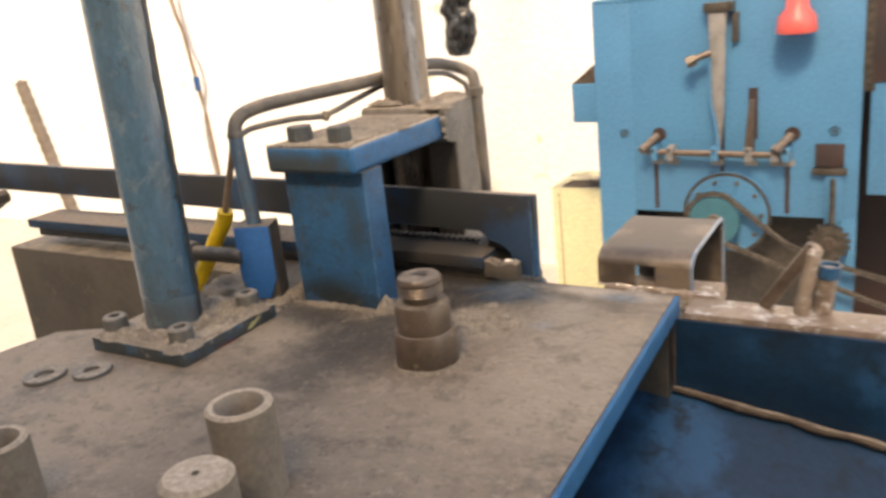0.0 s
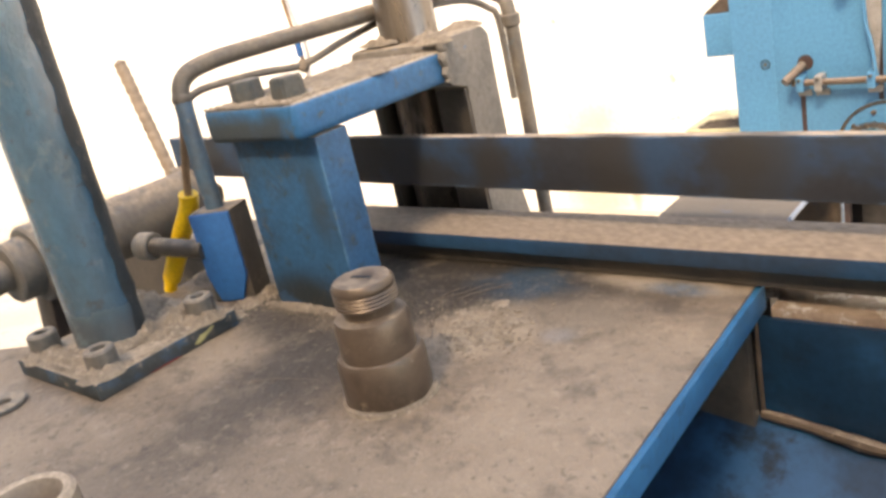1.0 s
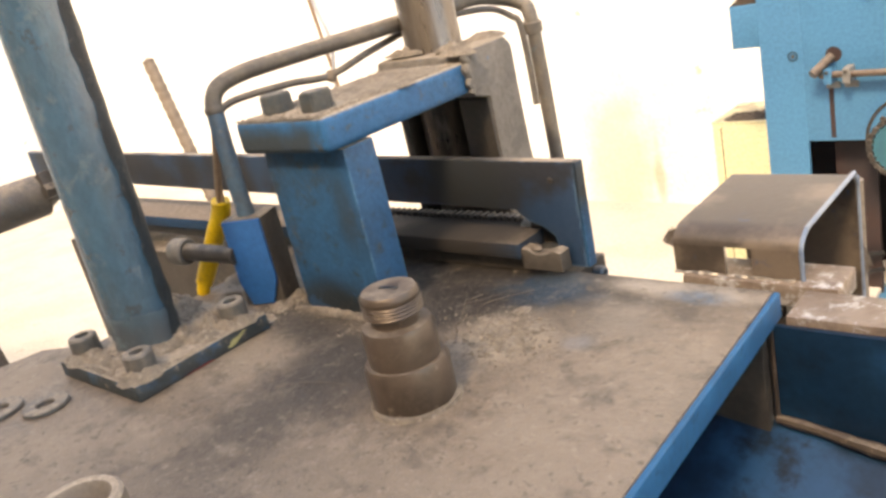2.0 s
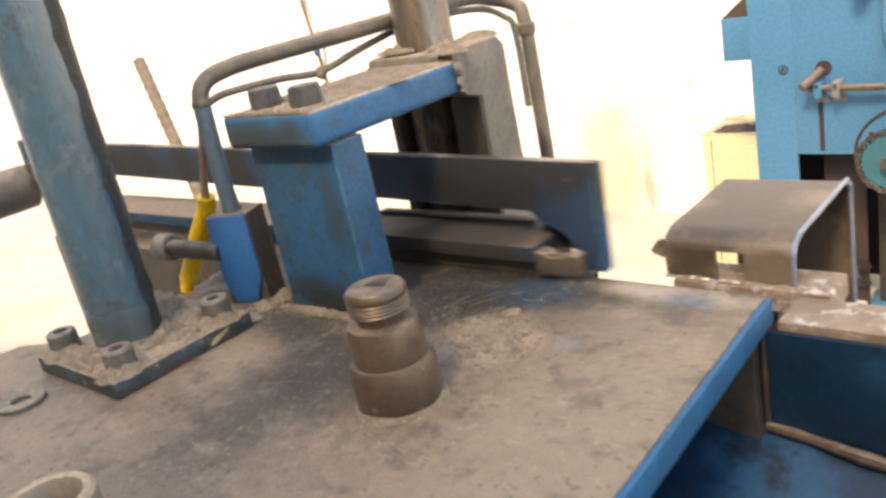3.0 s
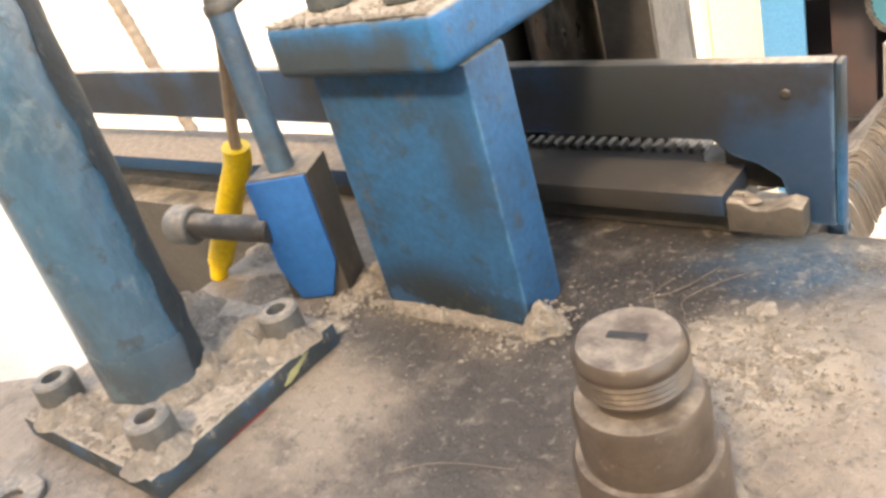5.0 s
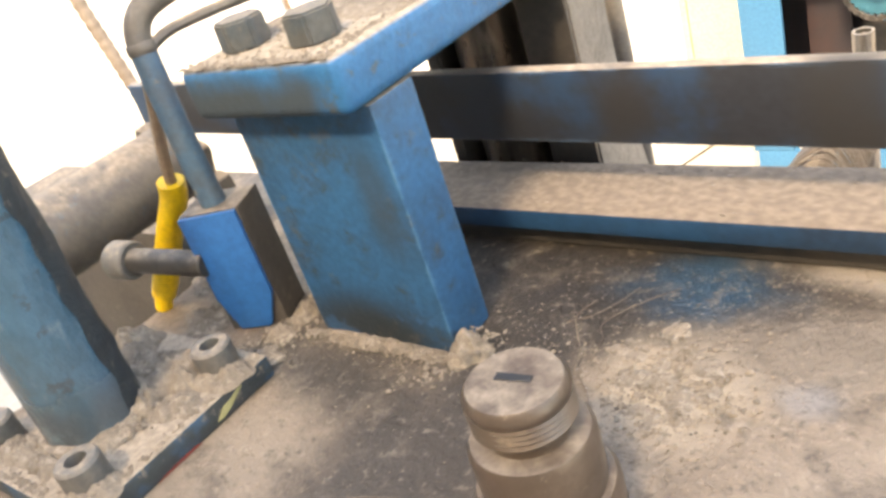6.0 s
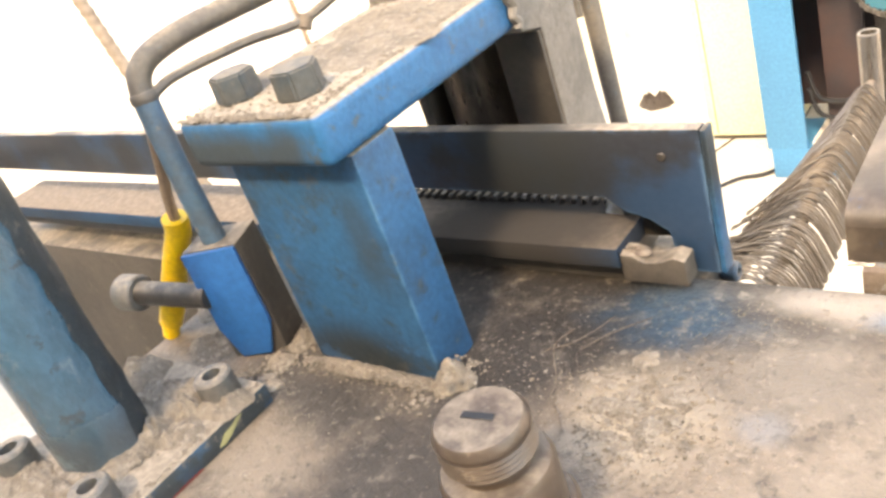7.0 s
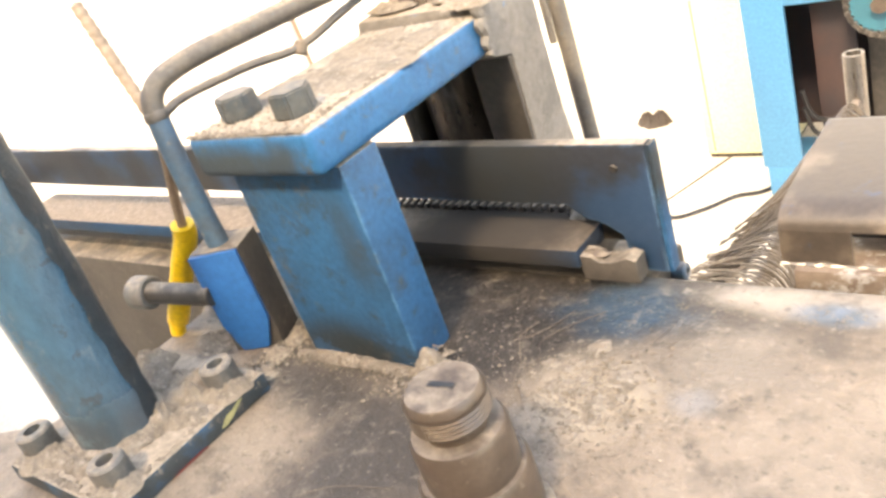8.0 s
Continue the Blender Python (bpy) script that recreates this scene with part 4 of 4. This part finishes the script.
# ---- sheet-metal guard past the table's end ----
gd = thing("chute_guard", -0.176, 0.66, 2.0, "worn bent sheet-metal guard with a cut-out", "guard")
gp = [(0.600, 2.0455), (0.600, 2.0625)]
gp += [(0.600 + .016 * (1 - math.cos(w * math.pi / 16)), 2.0625 + .010 * math.sin(w * math.pi / 16)) for w in range(1, 9)]
gp += [(0.690, 2.0745)] + [(0.690 + .012 * math.sin(w * math.pi / 12), 2.0745 - .012 * (1 - math.cos(w * math.pi / 12))) for w in range(1, 7)] + [(0.7035, 1.962)]


def strip(points, x0, x1, th):
    """A bent sheet along (y, z) points with thickness."""
    inner = []
    for i, (y, z) in enumerate(points):
        d = Vector((points[min(i + 1, len(points) - 1)][0] - points[max(i - 1, 0)][0], points[min(i + 1, len(points) - 1)][1] - points[max(i - 1, 0)][1])).normalized()
        inner.append((y + d.y * th, z - d.x * th))
    t = bmesh.new()
    n = len(points)
    V = [[t.verts.new((x, y, z)) for y, z in row] for row in (points, inner) for x in (x0, x1)]
    for i in range(n - 1):
        t.faces.new((V[0][i], V[0][i + 1], V[1][i + 1], V[1][i]))
        t.faces.new((V[2][i + 1], V[2][i], V[3][i], V[3][i + 1]))
        t.faces.new((V[0][i + 1], V[0][i], V[2][i], V[2][i + 1]))
        t.faces.new((V[1][i], V[1][i + 1], V[3][i + 1], V[3][i]))
    for i in (0, n - 1):
        t.faces.new((V[0][i], V[1][i], V[3][i], V[2][i]))
    bmesh.ops.recalc_face_normals(t, faces=t.faces)
    return t


part("hood", join(strip(gp[:2], -0.212, -0.1812, 0.002), join(strip(gp[1:], -0.212, -0.1385, 0.002), strip(gp[:2], -0.1655, -0.1385, 0.002))), GUARD, gd)
part("worn_edge", sweep([(-0.1383, y + .0008, z - .0006) for y, z in gp], 0.0014, 7, 3), EDGE_WORN, gd, "pale blue worn edge")
part("weld_line", sweep([(-0.212 + i * .0037, 0.5985 + .0005 * math.sin(i * 2.7), 2.0455) for i in range(20)], 0.0012, 6, 3, None, 0.9), SCRAP, gd, "bright weld along the foot")
part("bracket", box(-0.206, -0.118, 0.594, 0.625, 2.032, 2.0453, 0.002), FLANGE, gd, "dusty pale steel support bracket")
part("support", box(-0.20, -0.15, 0.605, 0.62, 0.0, 2.0318, 0.002), DARK, gd)
solo("dirt_pile", heap(-0.165, 0.566, 2.0445, 0.026, 0.012, 0.006, 11), DUST, "pale dirt on the trough flange", "dirt", "", "stuff")

ar = thing("clamp_arm", -0.05, 0.6, 2.0445, "dusty steel clamp arm with a blue-ringed tube on the flange", "clamp")
part("arm", box(-.0045, .0045, -.004, .004, 0, .058, 0.002, 2, None, pose(-0.084, 0.586, 2.0447, 0, 34, 0)), STEEL, ar)
part("arm_head", heap(-0.0525, 0.586, 2.089, 0.006, 0.006, 0.005, 61), FLANGE, ar)
part("tube", ring((-0.046, 0.585, 2.0447), (-0.042, 0.585, 2.077), 0.006, 0.0035), FLANGE, ar)
part("ring", ring((-0.0424, 0.585, 2.071), (-0.0416, 0.585, 2.0805), 0.0074, 0.0061), BLUE, ar, "blue painted ring")
part("knuckle", sweep([(-0.058, 0.58, 2.0447), (-0.0565, 0.58, 2.06), (-0.053, 0.583, 2.078), (-0.052, 0.585, 2.09)], 0.0052, 12, 5, None, 0.3), FLANGE, ar, "rusty welded knuckle")

# ---- stack of bent wires ----
ws = thing("wire_rack", -0.49, 1.7, 0, "steel rack with bright bent wire hooks hung on its bar", "rack")
part("post", ring((-0.491, 2.07, 0), (-0.491, 2.07, 1.578), 0.0215, 0.016, 28), BRIGHT, ws, "bright tube post")
part("level_bar", rod((-0.478, 1.18, 1.47), (-0.489, 2.05, 1.47), 0.012, 14), STEEL, ws)
part("front_post", rod((-0.478, 1.19, 0), (-0.478, 1.19, 1.46), 0.015, 16), STEEL, ws)
rw = random.Random(11)
for i in range(150):
    u = i / 149
    y = 1.30 + 0.70 * u + rw.uniform(-.006, .006)
    x = -0.476 - 0.013 * u
    ey, ex, ez = 1.455 + 0.29 * u + rw.uniform(-.02, .02), -0.635 + 0.07 * u + rw.uniform(-.03, .02), 1.385 + rw.uniform(-.025, .025)
    g = 0.012
    a, b = Vector((x, y, 1.488 + rw.uniform(0, .012))), Vector((ex, ey, ez))
    part("wire", sweep([a + Vector((.05, 0, -.085)), a + Vector((.028, 0, -.025)), a, a.lerp(b, .3) + Vector((0, 0, .012)), a.lerp(b, .7) + Vector((0, 0, .006)), b,
           b + Vector((-.004, g * .5, -.004)), b + Vector((0, g, 0)), a.lerp(b, .5) + Vector((0, g, -.012))], 0.0021, 5, 3), WIRE, ws)
ws.location.x -= 0.060

# ---- the light-blue machine across the floor ----
my = 4.28
mc = thing("chain_machine", -0.4, my + 0.4, 0, "tall light-blue machine with chain drive and levers", "machine")
for x0, x1, z0 in ((-1.486, -1.290, 0.171), (-1.2898, -0.222, 1.015), (-0.185, 0.9, 1.14)):
    part("front_panel", box(x0, x1, my, my + .02, z0, 2.09, .0004), SKYBLUE, mc)
part("base_beam", box(-1.47, 0.9, my + .001, my + .35, 0.0, 0.170, .004), SKYBLUE, mc)
part("side_panel", box(-1.486, -1.47, my + .0205, my + 1.0, 0.171, 2.09, .002), SKYBLUE, mc)
part("roof", box(-1.486, 0.9, my + .0, my + 1.0, 2.0905, 2.11, .003), SKYBLUE, mc)
part("column", box(-0.30, -0.2225, my - .004, my + .05, 0.171, 1.0148, .002), SKYBLUE, mc)
part("inner_back", box(-1.4695, 0.9, my + .52, my + .54, 0.171, 2.09, 0), INSIDE, mc, "dark red-brown interior", False)
part("inner_plate", box(-1.21, -1.02, my + .12, my + .14, 0.171, 1.0145, .002), INSIDE, mc)
part("inner_plate", box(-0.99, -0.35, my + .2, my + .22, 0.171, 1.0145, .002), DARK, mc)
part("inner_sill", box(-1.27, -1.03, my + .02, my + .3, 0.1705, 0.20, .004), CONCRETE, mc, "pale dusty sill")
for z in (0.33, 0.42):
    part("inner_hose", sweep([(-1.27, my + .06, z + .14), (-1.23, my + .07, z), (-1.12, my + .08, z - .03), (-1.0, my + .09, z - .01)], 0.012, 8), BLACK, mc)


def gear(x, z, y0, y1, r, teeth, tooth=0.02):
    pts = []
    for k in range(teeth * 4):
        w = k * math.tau / (teeth * 4)
        rr = r + (tooth if k % 4 in (1, 2) else 0)
        pts.append((x + rr * math.cos(w), z + rr * math.sin(w)))
    return prism(pts, y0, y1, "y")


part("flange_disc", rod((-0.815, my - .02, 1.02), (-0.815, my - .0005, 1.02), 0.215, 48), SKYBLUE, mc)
part("flange_rim", ring((-0.815, my - .0235, 1.02), (-0.815, my - .0204, 1.02), 0.215, 0.200, 48), GREASE, mc, "worn steel rim")
for k in range(10):
    w = k * math.tau / 10
    part("flange_bolt", rod((-0.815 + .17 * math.cos(w), my - .030, 1.02 + .17 * math.sin(w)), (-0.815 + .17 * math.cos(w), my - .0206, 1.02 + .17 * math.sin(w)), 0.012, 6), STEEL, mc)
sp = part("sprocket", gear(-0.862, 0.998, my - .075, my - .06, 0.118, 30, 0.012), plain("teal_sprocket_paint", (0.022, 0.12, 0.16), 0.5), mc, "teal sprocket")
part("hub", rod((-0.862, my - .11, 0.998), (-0.862, my - .024, 0.998), 0.035, 20), STEEL, sp)
part("idler_sprocket", gear(-0.330, 0.915, my - .075, my - .055, 0.078, 16, 0.018), GREASE, mc, "greasy steel idler sprocket")
part("idler_axle", rod((-0.330, my - .09, 0.915), (-0.330, my + .1, 0.915), 0.028, 18), STEEL, mc)

# chain: links along the top run over the sprocket, and the lower run
path = [Vector((-0.862 + .138 * math.cos(radians(w)), 0, 0.998 + .138 * math.sin(radians(w)))) for w in range(200, 55, -5)]
for p in ((-0.675, 1.02), (-0.60, 0.955), (-0.517, 0.895), (-0.42, 0.845), (-0.33, 0.812), (-0.07, 0.745), (0.3, 0.66)):
    path.append(Vector((p[0], 0, p[1])))
low = [Vector((-0.862 + .138 * math.cos(radians(w)), 0, 0.998 + .138 * math.sin(radians(w)))) for w in range(200, 300, 6)] + [Vector((-0.6, 0, 0.80)), Vector((-0.517, 0, 0.765)), Vector((-0.07, 0, 0.61)), Vector((0.3, 0, 0.47))]


def chain(line, name):
    t = bmesh.new()
    pitch, carry, k = 0.032, 0.0, 0
    for a, b in zip(line, line[1:]):
        L = (b - a).length
        d = (b - a) / L
        s = carry
        ang = math.degrees(math.atan2(d.z, d.x))
        while s < L:
            c = a + d * s
            w = 0.006 if k % 2 else 0.0095
            for sgn in (-1, 1):
                box(-0.019, 0.019, -.0015, .0015, -.0105, .0105, 0.004, 1, t, pose(c.x, my - .0675 + sgn * w, c.z, 0, -ang, 0))
            rod((c.x + d.x * .012, my - .0675 - .012, c.z + d.z * .012), (c.x + d.x * .012, my - .0675 + .012, c.z + d.z * .012), 0.0135, 10, 0.002, t)
            s += pitch
            k += 1
        carry = s - L
    return part(name, t, CHAIN, mc, "greasy roller chain")


chain(path, "upper_chain")
chain(low, "lower_chain")

for x, z0, z1 in ((-1.172, 1.03, 1.30), (-0.531, 1.03, 1.30), (-0.838, 1.23, 1.70)):
    part("slot", box(x - .011, x + .011, my - .0015, my - .0003, z0, z1, 0.0003, 1), INSIDE, mc, "dark narrow slot")
part("cross_shaft", rod((-1.20, my - .06, 1.345), (-0.51, my - .06, 1.333), 0.016, 16), STEEL, mc)
for x, paint in ((-1.16, SKYBLUE), (-1.08, GREY_STEEL), (-0.86, SKYBLUE), (-0.70, GREY_STEEL), (-0.58, GREY_STEEL), (-0.53, SKYBLUE)):
    part("bearing", box(x - .017, x + .017, my - .085, my - .0004, 1.305, 1.375, 0.006), paint, mc)
    part("bearing_bolt", rod((x, my - .1, 1.362), (x, my - .0853, 1.362), 0.008, 6), GREASE, mc)
    part("bearing_foot", box(x - .030, x + .030, my - .012, my - .0004, 1.270, 1.300, 0.003), GREY_STEEL, mc)
part("lever", prism([(-0.895, 2.03), (-0.81, 2.03), (-0.82, 1.55), (-0.838, 1.36), (-0.858, 1.36), (-0.872, 1.55)], my - .045, my - .03, "y", 0.003), GREY_STEEL, mc, "flat grey steel lever")
part("lever_strap", sweep([(-0.885, my - .05, 1.80), (-0.882, my - .05, 1.6), (-0.86, my - .055, 1.5), (-0.84, my - .06, 1.34)], 0.008, 8), SKYBLUE, mc)
part("lever_bracket", box(-0.915, -0.775, my - .055, my - .0004, 2.015, 2.06, .006), GREASE, mc)
part("lever_stop", box(-0.79, -0.755, my - .03, my - .0004, 1.87, 2.01, .012), DARK, mc)
part("stop_bolt", rod((-0.965, my - .09, 1.80), (-0.88, my - .06, 1.83), 0.016, 12), STEEL, mc)
part("stop_nut", rod((-0.985, my - .097, 1.79), (-0.945, my - .083, 1.806), 0.03, 6), GREASE, mc)
part("handle_slot", box(-0.715, -0.67, my - .0015, my - .0003, 1.40, 1.65, 0.0003, 1), INSIDE, mc)
part("handle", prism([(-0.722, 1.34), (-0.675, 1.34), (-0.678, 1.60), (-0.70, 1.60)], my - .07, my - .04, "y", 0.004), STEEL, mc)
for x in (-1.185, -0.545):
    part("crank_end", rod((x + .03, my - .02, 1.42), (x - .03, my - .11, 1.36), 0.022, 14), STEEL, mc)
    part("crank_hole", rod((x + .032, my - .002, 1.425), (x + .032, my - .0005, 1.425), 0.036, 20), INSIDE, mc)
for x, z in ((-1.335, 1.43), (-0.33, 1.44)):
    part("screw_rosette", ring((x, my - .004, z), (x, my - .0004, z), 0.024, 0.017), plain("dark_blue_washer", (0.02, 0.06, 0.1), 0.4), mc)
    part("rosette_screw", rod((x, my - .005, z), (x, my - .0004, z), 0.009, 10), GREASE, mc)
part("square_port", box(-0.41, -0.285, my - .012, my - .0004, 1.268, 1.38, .006), INSIDE, mc, "dark square port")
part("port_lip", box(-0.42, -0.27, my - .03, my - .0004, 1.235, 1.265, .004), GREASE, mc)
part("tensioner", box(-0.36, -0.29, my - .02, my - .0004, 0.985, 1.235, .004), SKYBLUE, mc)
part("tensioner_bar", rod((-0.325, my - .035, 1.0), (-0.325, my - .035, 1.22), 0.013, 12), GREASE, mc)
part("red_cup", lathe([(0, .0), (.085, 0), (.088, .015), (.08, .07), (.05, .11), (.045, .2), (0, .2)], (-0.492, my - .09, 1.905), None, 28), RED, mc, "glossy red plastic cup")
part("side_box", box(-1.632, -1.488, my + .03, my + .28, 1.482, 1.69, .006), SKYBLUE, mc)
part("side_box_lid", prism([(-1.632, 1.6905), (-1.488, 1.6905), (-1.488, 1.80)], my + .04, my + .27, "y", 0.002), STEEL, mc)
part("window_frame", box(-0.2215, -0.172, my - .004, my + .015, 1.62, 2.089, .002), GREASE, mc)
part("window_glass", box(-0.1845, 0.3, my - .008, my - .0006, 1.66, 2.06, .001), INSIDE, mc)

mc.location += Vector((-0.090, -0.080, 0.0))

cb = thing("cream_cabinet", -1.75, 5.0, 0, "cream steel cabinet with a dirty top", "cabinet")
part("body", box(-1.972, -1.50, 4.72, 5.15, 0.03, 0.99, .006), CREAM, cb)
part("plinth", box(-1.96, -1.51, 4.735, 5.14, 0, 0.0299, .002), DARK, cb)
part("top_board", box(-1.975, -1.497, 4.717, 5.153, 0.9905, 1.0, .003), CREAM, cb)
for k, (x, y, a, b) in enumerate(((-1.72, 4.80, .16, .06), (-1.62, 4.92, .12, .08), (-1.82, 4.78, .10, .05), (-1.58, 4.78, .07, .05))):
    part("dirt", heap(x, y, 1.0, a, b, .03, 141 + k), RAG, cb, "brown dirt on the cabinet top")
part("rail", rod((-1.72, 4.8, 1.02), (-1.52, 5.1, 1.02), 0.018, 10), RUST, cb)
for y in (4.72,):
    part("door_seam", box(-1.925, -1.920, y - .002, y - .0003, 0.05, 0.97, 0.0003, 1), INSIDE, cb)
cb.location += Vector((-0.090, -0.080, 0.0))

# ---- yard clutter ----
solo("overhead_beam", box(-2.455, -2.295, -6.0, 5.9, 4.86, 4.999, .004), SHED, "pale overhead beam that carries the hanging cables", "beam")
solo("overhead_beam", box(-2.045, -1.925, -6.0, 5.9, 4.86, 4.999, .004), SHED, "pale overhead beam with a bag hung from it", "beam")
solo("floor_cable", sweep([(-2.22, 4.07, .012), (-2.02, 3.93, .012), (-1.87, 4.02, .012), (-1.74, 4.17, .012), (-1.62, 4.22, .012), (-1.52, 4.34, .012)], 0.012, 8), BLACK, "black cable lying on the concrete", "cable")
solo("floor_strip", box(-0.006, .006, -.45, .45, 0, 0.008, .002, 1, None, pose(-2.07, 4.27, 0, 0, 0, -20)), RAG, "thin strip on the concrete", "strip")
solo("rag", join(heap(-2.69, 5.18, 0, .08, .06, .075, 21, 9, 40), join(heap(-2.59, 5.17, 0, .07, .06, .085, 22, 9, 40), heap(-2.635, 5.13, 0, .06, .05, .05, 23, 9, 40))), RAG, "crumpled brown rag on the floor", "rag")
rb = bmesh.new()
lathe([(0, 0)] + [(.0165 + (.0022 if k % 4 in (1, 2) else 0), .01 + k * .007) for k in range(314)] + [(0, 2.212)], (-1.70, 1.45, 0.004), (-2.236, 1.45, 2.15), 14, rb)
solo("ribbed_bar", rb, RUST, "leaning rusty ribbed reinforcing bar", "steel bar")
hc = thing("hanging_cables", -2.26, 2.21, 0, "thin hanging cables with blue joints", "cables")
for dx, c in ((0.0, TAN), (0.02, plain("pale_grey_cable", (0.45, 0.45, 0.47), 0.5))):
    part("cable", sweep([(-2.395 + dx, 2.2, 4.862), (-2.405 + dx * 2, 2.2, 2.6), (-2.375 + dx, 2.21, 2.2), (-2.355 + dx * 2, 2.21, 2.03), (-2.345 - dx, 2.22, 1.8), (-2.335 + dx, 2.22, 1.2), (-2.335, 2.22, 0.0)], 0.007, 8), c, hc)
part("joint", rod((-2.350, 2.205, 2.0), (-2.350, 2.205, 2.05), 0.012, 10), BLUE_BRIGHT, hc)
bg = thing("black_bag", -1.985, 3.53, 1.94, "black plastic bag hanging on a cord", "bag")
knots = [(0, .04), (.04, .058), (.12, .072), (.2, .066), (.28, .058), (.35, .036), (.40, .014), (.42, .008)]
prof = [(0, 0)] + [(float(np.interp(u, [p for p, q in knots], [q for p, q in knots])), u) for u in np.linspace(.004, .42, 34)] + [(.006, 2.925), (0, 2.925)]
t = lathe(prof, (-1.985, 3.53, 1.94), None, 40)
for v in t.verts:
    if v.co.z < 2.34:
        d = Vector((v.co.x + 1.985, v.co.y - 3.53, 0))
        v.co += d * (noise.noise(v.co * 14) * .5 + noise.noise(Vector((v.co.x * 60, v.co.y * 60, v.co.z * 16))) * .45) + Vector((noise.noise(v.co * 8) * .02, 0, 0))
part("bag", t, BLACK, bg)


# ---- motions ----
def motions():
    """The frame shoots out and comes back once in each stroke of 2.57 s, then rests."""
    stroke = [(0.0, 0.0), (0.09, 0.018), (0.19, 0.08), (0.29, 0.20), (0.39, 0.315), (0.49, 0.362), (0.60, 0.375), (0.70, 0.362), (0.79, 0.32),
              (0.89, 0.255), (0.99, 0.195), (1.09, 0.14), (1.19, 0.09), (1.29, 0.04), (1.39, 0.01), (1.49, 0.0)]
    rows = [(0.0, 0.0)] + [(s + dt, d) for s in (0.345, 2.91, 5.49) for dt, d in stroke] + [(8.0, 0.0)]
    def lift(d):
        return math.sqrt(ARM ** 2 - (d - 0.1875) ** 2) - ARM * math.cos(SWING)

    walk(sl, [(t, pose(X0 + d, 0.575, 2.0565)) for t, d in rows])
    walk(ub, [(t, pose(EX + d, 0.574, EZ, 0, math.degrees(math.atan(0.020 + lift(d) / 0.72)), 0)) for t, d in rows])
    walk(ck, [(t, pose(PX, 0.48, PZ, 0, math.degrees(math.asin((d - 0.1875) / ARM)), 0)) for t, d in rows])


motions()
